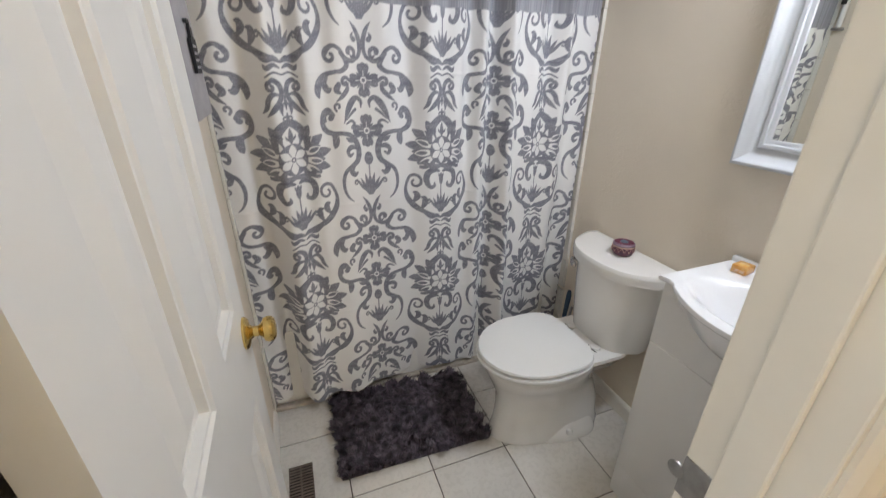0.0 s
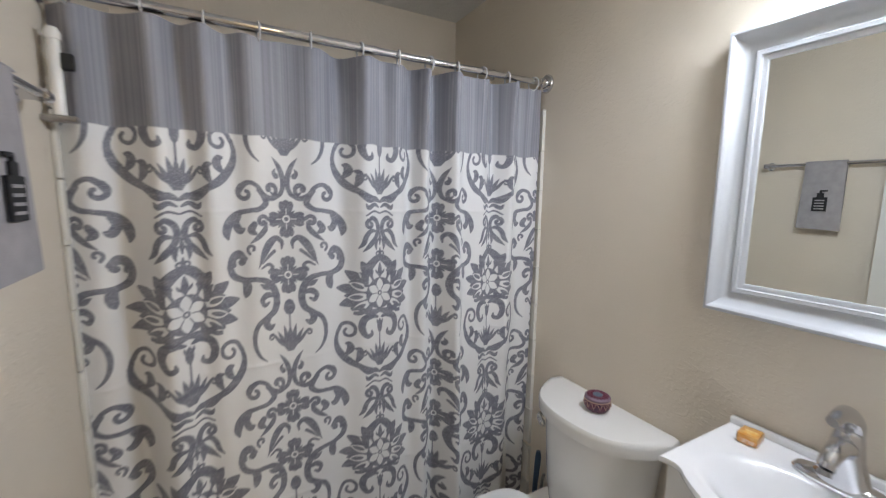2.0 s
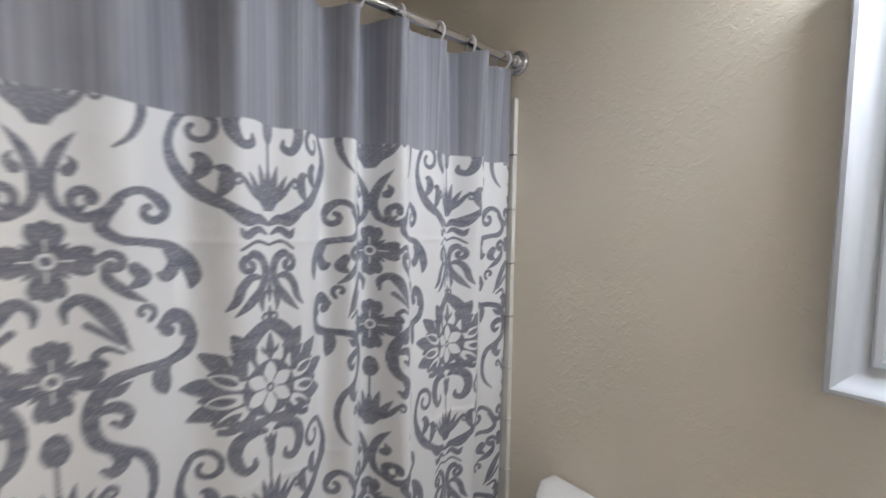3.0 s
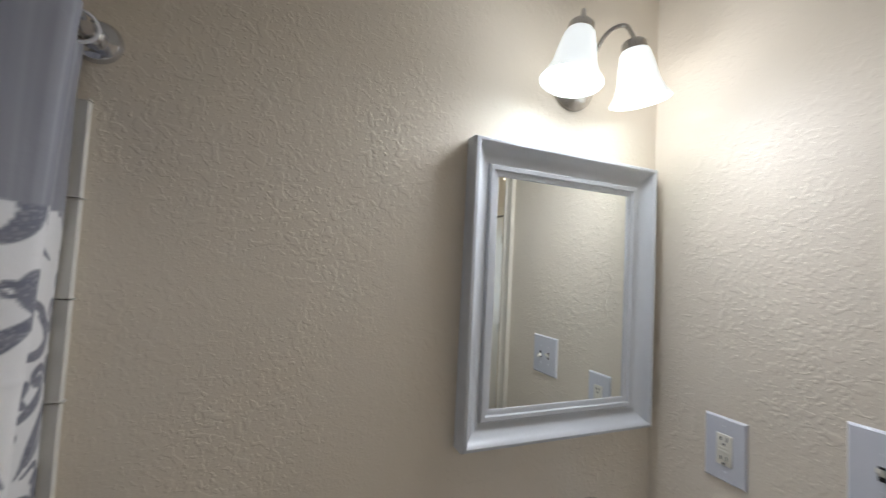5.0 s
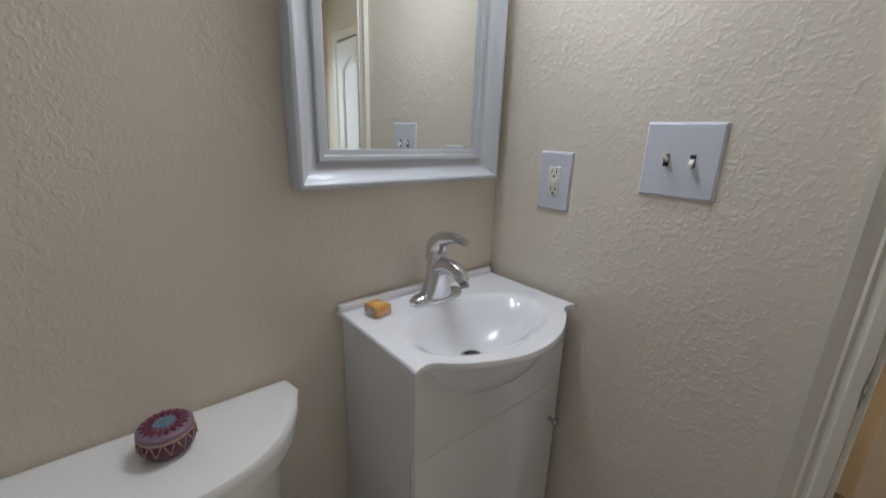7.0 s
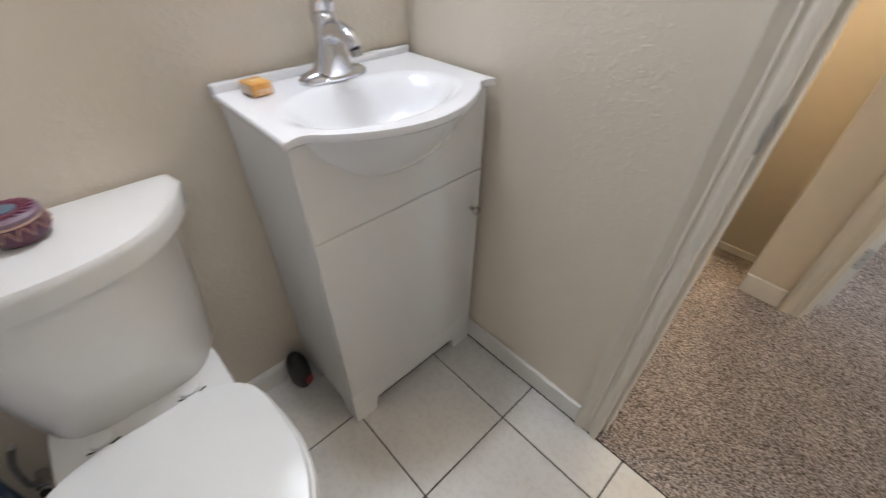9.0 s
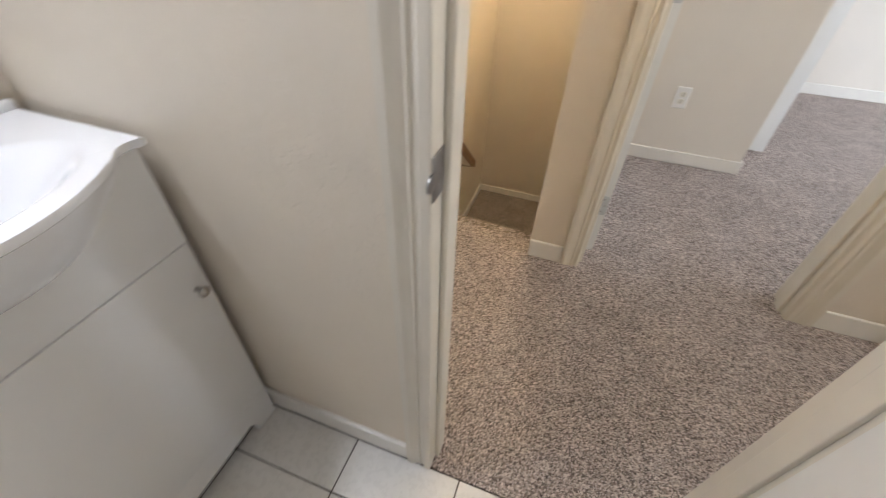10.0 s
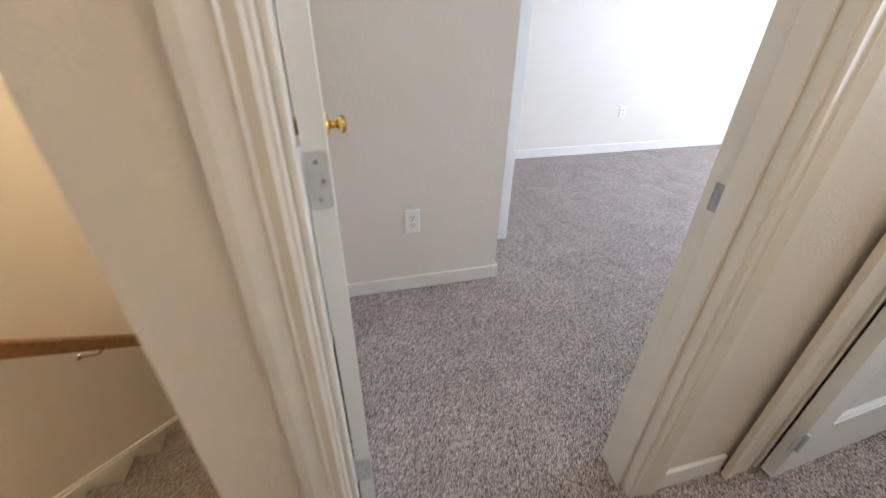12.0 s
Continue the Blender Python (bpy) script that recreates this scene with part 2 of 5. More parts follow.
def loft(rings, cap=True, closed=True, bm=None):
    """Joins rings of equal length into a skin."""
    out = bm or bmesh.new()
    rows = [[out.verts.new(p) for p in ring] for ring in rings]
    n = len(rows[0])
    for a, b in zip(rows, rows[1:]):
        for i in range(n if closed else n - 1):
            j = (i + 1) % n
            out.faces.new((a[i], a[j], b[j], b[i]))
    if cap and closed:
        out.faces.new(rows[0][::-1])
        out.faces.new(rows[-1])
    return out


def lathe(profile, seg=32, cap=True, bm=None):
    return loft([[(r * math.cos(a), r * math.sin(a), z) for a in (2 * math.pi * i / seg for i in range(seg))] for r, z in profile], cap, bm=bm)


def smooth_line(pts, steps=8):
    """Catmull-Rom through the points (tuples of any length)."""
    p = [np.array(q, float) for q in pts]
    p = [2 * p[0] - p[1]] + p + [2 * p[-1] - p[-2]]
    out = []
    for i in range(1, len(p) - 2):
        for k in range(steps):
            t = k / steps
            a, b, c, d = p[i - 1:i + 3]
            out.append(0.5 * (2 * b + (c - a) * t + (2 * a - 5 * b + 4 * c - d) * t * t + (3 * b - a - 3 * c + d) * t ** 3))
    return out + [p[-2]]


def tube(pts, radius, seg=12, cap=True, flat=1.0, bm=None):
    """A round bar along points; radius a number or one for each point."""
    pts = [Vector(p) for p in pts]
    radii = radius if hasattr(radius, "__len__") else [radius] * len(pts)
    rings, side = [], None
    for i, p in enumerate(pts):
        way = (pts[min(i + 1, len(pts) - 1)] - pts[max(i - 1, 0)]).normalized()
        if side is None:
            side = way.orthogonal().normalized()
        side = (side - way * side.dot(way)).normalized()
        up = way.cross(side)
        rings.append([p + radii[i] * (side * math.cos(a) + up * flat * math.sin(a)) for a in (2 * math.pi * k / seg for k in range(seg))])
    return loft(rings, cap, bm=bm)


def turned(bm, m):
    bmesh.ops.transform(bm, matrix=m, verts=bm.verts[:])
    return bm


def joined(*bms):
    """One bmesh out of several."""
    out = bmesh.new()
    for b in bms:
        me = bpy.data.meshes.new("tmp")
        b.to_mesh(me)
        b.free()
        out.from_mesh(me)
        bpy.data.meshes.remove(me)
    return out


# ---------------------------------------------------------------- plan
XR, XL, YB, TOP = 0.0, -1.43, 1.93, 2.32      # bathroom: mirror wall, towel wall, tub's far wall, ceiling
JAMB_R, JAMB_L = -0.785, -1.385               # bathroom doorway
WALL_OUT = -0.100                             # hall face of the bathroom wall
HALL_R, HALL_Y, HALL_L, HTOP = -0.03, -0.96, -3.30, 2.42
BED_R, BED_L, BED_Y = -1.08, -1.84, -1.08     # bedroom doorway and the inner face of its wall
STAIR_X, STAIR_Y = -0.862, -1.10              # face of the wall beside the stair; top nosing
LAND_Z, LAND_Y, FAR_Y = -1.40, -2.66, -3.50
CL_Y, CL_X, BED_FAR, BED_W = -2.10, -1.856, -3.85, -6.80

# ---------------------------------------------------------------- large structure
structure("wall_east", boxes((0, 0.10, WALL_OUT, YB + 0.1, -0.05, TOP)), M_WALL)
structure("wall_west", boxes((XL - 0.10, XL, 0.0, YB + 0.1, -0.05, TOP)), M_WALL)
structure("wall_north", boxes((XL, 0, YB, YB + 0.10, -0.05, TOP)), M_WALL)
structure("wall_south", boxes((JAMB_R + 0.018, 0.0, WALL_OUT, 0, -0.05, TOP), (JAMB_L - 0.6, JAMB_R + 0.018, WALL_OUT, 0, 2.05, TOP),
                              (-3.4, JAMB_L - 0.018, WALL_OUT, 0, -0.05, 2.05), (-3.4, JAMB_L - 0.6, WALL_OUT, 0, 2.05, TOP)), M_WALL)
structure("ceiling", boxes((XL - 0.1, 0.1, WALL_OUT, YB + 0.1, TOP, TOP + 0.08)), M_CEIL)

hall_parts = [
    (HALL_R, 0.10, FAR_Y, WALL_OUT, LAND_Z - 0.1, HTOP),                        # beside hall and stair
    (STAIR_X - 0.14, STAIR_X, FAR_Y, HALL_Y, LAND_Z - 0.1, HTOP),               # between stair and bedroom
    (BED_R + 0.018, STAIR_X - 0.14, BED_Y, HALL_Y, -0.05, HTOP),
    (-2.30, BED_L - 0.018, BED_Y, HALL_Y, -0.05, HTOP),
    (BED_L - 0.018, BED_R + 0.018, BED_Y, HALL_Y, 2.05, HTOP),
    (-2.92, -2.30, BED_Y, HALL_Y, 2.05, HTOP),
    (HALL_L, -2.92, BED_Y, HALL_Y, -0.05, HTOP),
]
for n, spec in enumerate(hall_parts):
    structure("wall_hall_%d" % (n + 1), boxes(spec), M_HALLWALL)
structure("wall_hall_upper", boxes((-3.4, 0.1, WALL_OUT - 0.004, WALL_OUT, TOP, HTOP)), M_HALLWALL)
structure("wall_stair_end", boxes((STAIR_X - 0.14, 0.10, FAR_Y - 0.1, FAR_Y, LAND_Z - 0.1, HTOP)), M_HALLWALL)
structure("wall_closet_back", boxes((-2.95, -2.28, BED_Y - 0.03, BED_Y - 0.004, 0, 2.1)), M_HALLWALL)
structure("wall_hall_end", boxes((HALL_L - 0.1, HALL_L, BED_Y, -0.83, -0.05, HTOP), (HALL_L - 0.1, HALL_L, -0.23, WALL_OUT, -0.05, HTOP),
                                 (HALL_L - 0.1, HALL_L, -0.83, -0.23, -0.05, 0.9), (HALL_L - 0.1, HALL_L, -0.83, -0.23, 2.0, HTOP)), M_HALLWALL)
structure("wall_bedroom_east", boxes((-1.02, -1.002, BED_FAR, BED_Y, 0, HTOP)), M_BEDWALL)
structure("wall_closet_1", boxes((CL_X, -1.02, CL_Y - 0.1, CL_Y, 0, HTOP)), M_BEDWALL)
structure("wall_closet_2", boxes((CL_X, CL_X + 0.1, -2.42, CL_Y - 0.1, 0, HTOP)), M_BEDWALL)
structure("wall_closet_3", boxes((CL_X, CL_X + 0.1, BED_FAR, -2.42, 2.05, HTOP)), M_BEDWALL)
structure("wall_bedroom_far", boxes((BED_W, -1.0, BED_FAR - 0.1, BED_FAR, 0, HTOP)), M_BEDWALL)
structure("wall_bedroom_west", boxes((BED_W - 0.1, BED_W, BED_FAR, -2.82, 0, HTOP), (BED_W - 0.1, BED_W, -1.22, HALL_Y, 0, HTOP),
                                     (BED_W - 0.1, BED_W, -2.82, -1.22, 0, 0.8), (BED_W - 0.1, BED_W, -2.82, -1.22, 2.1, HTOP)), M_BEDWALL)
structure("wall_bedroom_near", boxes((BED_W, -5.6, BED_Y, HALL_Y, 0, HTOP), (-3.9, HALL_L - 0.1, BED_Y, HALL_Y, 0, HTOP),
                                     (-5.6, -3.9, BED_Y, HALL_Y, 0, 0.8), (-5.6, -3.9, BED_Y, HALL_Y, 2.1, HTOP)), M_BEDWALL)
structure("ceiling_hall", boxes((-6.9, 0.1, BED_FAR - 0.1, WALL_OUT, HTOP, HTOP + 0.08)), M_CEIL)

# floors
floor = structure("floor", boxes((XL, 0, 0.004, 1.30, -0.05, -0.004)), M_GROUT, "brown grout bed under cream floor tiles")


def carpet_sheet(x0, x1, y0, y1, z, cell, seed):
    """A carpet with the small unevenness of its pile."""
    nx, ny = max(2, int((x1 - x0) / cell)), max(2, int((y1 - y0) / cell))
    xs, ys = np.linspace(x0, x1, nx + 1), np.linspace(y0, y1, ny + 1)
    gx, gy = np.meshgrid(xs, ys)
    rng = np.random.default_rng(seed)
    gz = z + rng.uniform(-0.0022, 0.0022, gx.shape)
    verts = np.stack([gx, gy, gz], -1).reshape(-1, 3)
    idx = np.arange(verts.shape[0]).reshape(ny + 1, nx + 1)
    faces = np.stack([idx[:-1, :-1], idx[:-1, 1:], idx[1:, 1:], idx[1:, :-1]], -1).reshape(-1, 4)
    me = bpy.data.meshes.new("carpet")
    me.from_pydata(verts.tolist(), [], faces.tolist())
    me.polygons.foreach_set("use_smooth", [True] * len(me.polygons))
    return me


def carpet(name, x0, x1, y0, y1, z, cell, seed, material, label):
    me = carpet_sheet(x0, x1, y0, y1, z, cell, seed)
    me.materials.append(material)
    return tagged(new(name, me), label, "carpet", "", "structure")


carpet("floor_carpet_hall", HALL_L, HALL_R, STAIR_Y, 0.010, 0.0, 0.008, 3, M_CARPET, "taupe speckled cut-pile carpet on the hall floor")
carpet("floor_carpet_bedroom", BED_W, -0.99, BED_FAR, STAIR_Y, 0.0, 0.012, 4, M_CARPET, "taupe speckled cut-pile carpet in the bedroom")
structure("subfloor", boxes((-6.9, -1.0, BED_FAR, WALL_OUT, -0.12, -0.03), (-1.0, HALL_R, STAIR_Y + 0.02, WALL_OUT, -0.12, -0.03)), M_GROUT)

# stair: seven risers
stair = tagged(new("stair"), "carpeted straight stair going down to a landing", "stair", "", "structure")
RISE = -LAND_Z / 7
RUN = (STAIR_Y - LAND_Y) / 6
for k in range(7):
    z1 = -RISE * k
    y1 = STAIR_Y - RUN * (k - 1)
    if k == 0:
        part("nosing", box(STAIR_X, HALL_R, STAIR_Y - 0.02, STAIR_Y + 0.05, -0.05, 0.0, 0.018, 3), M_DIMCARPET, stair)
    else:
        part("step", box(STAIR_X, HALL_R, y1 - RUN - 0.02, y1, z1 - RISE - 0.02, z1, 0.016, 3), M_DIMCARPET, stair)
part("riser", box(STAIR_X, HALL_R, STAIR_Y - 0.002, STAIR_Y + 0.03, -RISE, -0.03), M_DIMCARPET, stair)
part("landing", box(STAIR_X, HALL_R, FAR_Y, LAND_Y, LAND_Z - 0.08, LAND_Z), M_DIMCARPET, stair)


def sloped_board(name, x0, x1, y0, z0, y1, z1, h, material, parent=None):
    pts = [(y0, z0), (y1, z1), (y1, z1 + h), (y0, z0 + h)]
    return part(name, loft([[(x, y, z) for y, z in pts] for x in (x0, x1)]), material, parent, smooth=False)


skirt = tagged(sloped_board("trim_stair_skirt", HALL_R - 0.014, HALL_R, STAIR_Y + 0.02, -0.165, LAND_Y, LAND_Z + 0.025, 0.24, M_BASE),
               "cream painted skirt board along the stair", "trim", "", "structure")
sloped_board("cap", HALL_R - 0.026, HALL_R - 0.0142, STAIR_Y + 0.02, 0.045, LAND_Y, LAND_Z + 0.235, 0.030, M_BASE, skirt)
sloped_board("bead", HALL_R - 0.019, HALL_R - 0.0002, STAIR_Y + 0.02, 0.0765, LAND_Y, LAND_Z + 0.2665, 0.012, M_BASE, skirt)


# trim profiles
def baseboard(x0, y0, x1, y1, h=0.075, th=0.013, z=0.0, material=M_BASE, name="baseboard"):
    """A board with an eased top edge, standing to the left of the line from the first to the second end."""
    a, b = Vector((x0, y0, z)), Vector((x1, y1, z))
    way = (b - a).normalized()
    out = Vector((-way.y, way.x, 0))
    prof = [(0.0, 0.0), (th, 0.0), (th, h * 0.80), (th * 0.75, h * 0.92), (th * 0.3, h), (0.0, h)]
    bm = loft([[p + out * d + Vector((0, 0, q)) for d, q in prof] for p in (a, b)])
    return structure(name, bm, material)


baseboard(0.0, 0.50, 0.0, 1.20)
baseboard(XL, 1.20, XL, 0.02)
structure("baseboard", box(JAMB_R + 0.067, -0.02, 0.0, 0.013, 0, 0.075, 0.004), M_BASE)
structure("baseboard", box(HALL_R - 0.013, HALL_R, STAIR_Y - 0.01, WALL_OUT - 0.002, 0, 0.085, 0.004), M_BASE)
structure("baseboard", box(-1.002, STAIR_X, HALL_Y, HALL_Y + 0.013, 0, 0.085, 0.004), M_BASE)
structure("baseboard", box(-2.165, -1.93, HALL_Y, HALL_Y + 0.013, 0, 0.085, 0.004), M_BASE)
structure("baseboard", box(STAIR_X, HALL_R - 0.014, FAR_Y, FAR_Y + 0.012, LAND_Z, LAND_Z + 0.075, 0.003), M_BASE)
structure("baseboard", box(HALL_R - 0.013, HALL_R, FAR_Y + 0.012, LAND_Y, LAND_Z, LAND_Z + 0.085, 0.003), M_BASE)
structure("baseboard", box(CL_X - 0.002, -1.0, CL_Y, CL_Y + 0.013, 0, 0.075, 0.004), M_BASE)
structure("baseboard", box(CL_X - 0.013, CL_X, -2.40, CL_Y + 0.013, 0, 0.075, 0.004), M_BASE)
structure("baseboard", box(BED_W, CL_X, BED_FAR, BED_FAR + 0.013, 0, 0.085, 0.004), M_BASE)


def casing(x0, x1, y, way, z1, flip=False, name="trim_casing", material=M_TRIM):
    """An upright moulded casing on a wall facing way (+1: +y); its thin edge at x1 if flip, else at x0."""
    w = abs(x1 - x0)
    prof = [(0, 0), (0, 0.009), (0.07, 0.013), (0.28, 0.010), (0.34, 0.014), (0.42, 0.011), (0.60, 0.014), (0.78, 0.018), (1, 0.018), (1, 0)]
    s = 1 if x1 > x0 else -1
    rings = [[(x0 + s * w * u, y + way * d, z) for u, d in prof] for z in (0.0, z1)]
    return structure(name, loft(rings), material)


# bathroom doorway: jambs, stops, casings
structure("door_jamb", box(JAMB_R, JAMB_R + 0.018, WALL_OUT - 0.004, 0.018, 0, 2.05, 0.003), M_TRIM)
structure("door_jamb", box(JAMB_L - 0.018, JAMB_L, WALL_OUT - 0.004, 0.018, 0, 2.05, 0.003), M_TRIM)
structure("door_jamb", box(JAMB_L, JAMB_R, WALL_OUT - 0.004, 0.018, 2.035, 2.05, 0.002), M_TRIM)
structure("door_stop", box(JAMB_R - 0.011, JAMB_R, -0.068, -0.022, 0, 2.035, 0.003), M_TRIM)
structure("door_stop", box(JAMB_L, JAMB_L + 0.011, -0.068, -0.022, 0, 2.035, 0.003), M_TRIM)
casing(JAMB_R + 0.012, JAMB_R + 0.066, 0.0, 1, 2.10)
casing(JAMB_R + 0.008, JAMB_R + 0.075, WALL_OUT, -1, 2.10)
casing(JAMB_L - 0.008, JAMB_L - 0.075, WALL_OUT, -1, 2.10)
structure("trim_casing", box(JAMB_L - 0.075, JAMB_R + 0.075, WALL_OUT - 0.016, WALL_OUT, 2.042, 2.11, 0.004), M_TRIM)
# bedroom doorway
structure("door_jamb", box(BED_R, BED_R + 0.018, BED_Y - 0.004, HALL_Y + 0.004, 0, 2.05, 0.003), M_TRIM)
structure("door_jamb", box(BED_L - 0.018, BED_L, BED_Y - 0.004, HALL_Y + 0.004, 0, 2.05, 0.003), M_TRIM)
structure("door_jamb", box(BED_L, BED_R, BED_Y - 0.004, HALL_Y + 0.004, 2.035, 2.05, 0.002), M_TRIM)
structure("door_stop", box(BED_R - 0.011, BED_R, -1.036, -0.985, 0, 2.035, 0.003), M_TRIM)
structure("door_stop", box(BED_L, BED_L + 0.011, -1.036, -0.985, 0, 2.035, 0.003), M_TRIM)
casing(BED_R + 0.006, BED_R + 0.076, HALL_Y, 1, 2.10)
casing(BED_L - 0.006, BED_L - 0.090, HALL_Y, 1, 2.10)
casing(BED_R + 0.006, BED_R + 0.070, BED_Y, -1, 2.10)
casing(BED_L - 0.006, BED_L - 0.070, BED_Y, -1, 2.10)
structure("trim_casing", box(BED_L - 0.09, BED_R + 0.076, HALL_Y, HALL_Y + 0.016, 2.042, 2.11, 0.004), M_TRIM)
# linen closet doorway
structure("door_jamb", box(-2.30, -2.284, BED_Y, HALL_Y + 0.03, 0, 2.05, 0.003), M_TRIM)
structure("door_jamb", box(-2.936, -2.92, BED_Y, HALL_Y + 0.03, 0, 2.05, 0.003), M_TRIM)
casing(-2.262, -2.165, HALL_Y + 0.018, 1, 2.10)
casing(-2.942, -3.02, HALL_Y + 0.018, 1, 2.10)
structure("trim_casing", box(-3.02, -2.165, HALL_Y, HALL_Y + 0.034, 2.045, 2.12, 0.004), M_TRIM)


# ---------------------------------------------------------------- doors
def rect(u0, u1, v0, v1, arch=0.0):
    pts = [(u0, v0), (u1, v0)]
    if not arch:
        return pts + [(u1, v1), (u0, v1)]
    n = 10
    return pts + [(u1 + (u0 - u1) * k / n, v1 - arch + arch * math.sin(math.pi * k / n)) for k in range(n + 1)]


def shrunk(poly, d):
    """The outline moved inwards by d."""
    n, out = len(poly), []
    for i in range(n):
        a, b, c = (Vector(poly[(i + k) % n]) for k in (-1, 0, 1))
        n1, n2 = (b - a).normalized(), (c - b).normalized()
        p, q = Vector((-n1.y, n1.x)), Vector((-n2.y, n2.x))
        m = (p + q).normalized()
        out.append(tuple(b + m * (d / max(0.35, m.dot(p)))))
    return out


def panel_leaf(width, height, th, panels):
    """A moulded door leaf: u along its width, z up, faces at v=0 and v=-th, with sunk and fielded panels on both faces."""
    from mathutils.geometry import tessellate_polygon
    bm = bmesh.new()
    outer = rect(0, width, 0.008, height)
    for v0, way in ((0.0, -1), (-th, 1)):
        loops = [outer] + panels
        flat = [bm.verts.new((u, v0, z)) for loop in loops for u, z in loop]
        for tri in tessellate_polygon([[Vector((u, z, 0)) for u, z in loop] for loop in loops]):
            bm.faces.new([flat[i] for i in tri])
        start = len(outer)
        for loop in panels:
            ring = flat[start:start + len(loop)]
            start += len(loop)
            for inset, depth in ((0.005, 0.0045), (0.010, 0.005), (0.015, 0.016), (0.024, 0.016), (0.060, 0.004)):
                nxt = [bm.verts.new((u, v0 + way * depth, z)) for u, z in shrunk(loop, inset)]
                for i in range(len(ring)):
                    j = (i + 1) % len(ring)
                    bm.faces.new((ring[i], ring[j], nxt[j], nxt[i]))
                ring = nxt
            bm.faces.new(ring)
        if v0 == 0.0:
            front = flat[:4]
        else:
            back = flat[:4]
    for i in range(4):
        bm.faces.new((front[i], front[(i + 1) % 4], back[(i + 1) % 4], back[i]))
    return bm


def knob(r=0.027, reach=0.062):
    """A round door knob along +y from the leaf's face, with its rose."""
    prof = [(0.0, 0.0), (0.033, 0.0), (0.034, 0.004), (0.029, 0.009), (0.017, 0.012), (0.011, 0.018), (0.011, 0.028), (0.016, 0.034), (r * 0.9, 0.039),
            (r, 0.047), (r * 0.95, 0.055), (r * 0.75, reach - 0.002), (r * 0.45, reach), (0.0, reach)]
    return turned(lathe([(max(a, 0.0004), b) for a, b in prof], 36), Matrix.Rotation(radians(-90), 4, 'X'))


def hinge(h=0.09, w=0.034):
    leaf = box(-0.001, 0.002, 0.0, -w, 0, h, 0.0)
    pin = turned(lathe([(0.006, -0.002), (0.006, h + 0.002), (0.004, h + 0.006)], 12), Matrix.Translation((0.004, 0.006, 0)))
    screws = [turned(lathe([(0.0035, 0), (0.003, 0.0015)], 8), Matrix.Translation((0.002, -0.020 - 0.006 * (k % 2), 0.02 + 0.025 * k)) @ Matrix.Rotation(radians(90), 4, 'Y'))
              for k in range(3)]
    return joined(leaf, pin, *screws)


def six_panels(w, h, arch=0.0):
    s, m = 0.095 * w / 0.62, 0.085 * w / 0.62
    c = (w - 2 * s - m) / 2
    cols = ((s, s + c), (s + c + m, w - s))
    rows = ((0.21, 0.70, 0.0), (0.92, 1.61, arch), (1.71, h - 0.11, 0.0))
    return [rect(a, b, z0, z1, k) for a, b in cols for z0, z1, k in rows]


def two_panels(w, h):
    return [rect(0.11, w - 0.11, 0.22, 0.80), rect(0.11, w - 0.11, 0.98, h - 0.13, 0.10)]


# bathroom door: hinged at the towel wall, standing wide open into the room
door = thing("door_1", -1.381, 0.018, 0, 90.3, "cream painted six-panel door standing wide open into the bathroom", "door")
DOOR_PANELS = [rect(a, b, z0, z1) for a, b in ((0.095, 0.248), (0.348, 0.501)) for z0, z1 in ((0.21, 0.765), (0.975, 1.605), (1.71, 1.91))]
part("leaf", turned(panel_leaf(0.596, 2.02, 0.035, DOOR_PANELS), Matrix.Translation((0.004, 0.0, 0))), M_DOOR, door, smooth=False)
kn = part("knob", turned(knob(), Matrix.Translation((0.548, -0.035, 0.895)) @ Matrix.Rotation(radians(180), 4, 'Z')), M_BRASS, door, "polished brass knob")
part("knob", turned(knob(0.022, 0.036), Matrix.Translation((0.548, 0.0, 0.895))), M_BRASS, door, "polished brass knob")
part("latch_plate", box(0.599, 0.6015, -0.030, -0.005, 0.866, 0.923, 0.001), M_BRASS, door, "brass latch plate")
for z in (0.22, 0.95, 1.75):
    part("hinge", turned(hinge(), Matrix.Translation((0.004, -0.003, z)) @ Matrix.Rotation(radians(180), 4, 'Z')), M_BRASS, door)
strike = tagged(part("strike_plate", joined(box(JAMB_R - 0.0025, JAMB_R, -0.020, 0.016, 0.880, 0.944, 0.0012), turned(
    lathe([(0.0005, 0), (0.012, 0.0), (0.012, 0.003), (0.009, 0.004)], 16), Matrix.Translation((JAMB_R, 0.022, 0.912)) @ Matrix.Rotation(radians(-90), 4, 'Y'))),
    M_STEEL), "worn steel strike plate let into the door jamb", "strike plate", "", "structure")

# bedroom door: open at a right angle into the bedroom, hinge edge towards the hall
bed_door = thing("door_2", -1.091, -1.070, 0, -88.5, "white painted panel door open into the bedroom", "door")
part("leaf", turned(panel_leaf(0.735, 2.02, 0.036, six_panels(0.735, 2.02)), Matrix.Translation((0.006, 0.0, 0))), M_WHITEDOOR, bed_door, smooth=False)
part("knob", turned(knob(), Matrix.Translation((0.675, -0.036, 0.915)) @ Matrix.Rotation(radians(180), 4, 'Z')), M_BRASS, bed_door, "polished brass knob")
part("knob", turned(knob(), Matrix.Translation((0.675, 0.0, 0.915))), M_BRASS, bed_door, "polished brass knob")
M_HINGEPAINT = mat("painted_hinge", (0.62, 0.64, 0.64), 0.35, 0.2, var=0.1, scale=40)


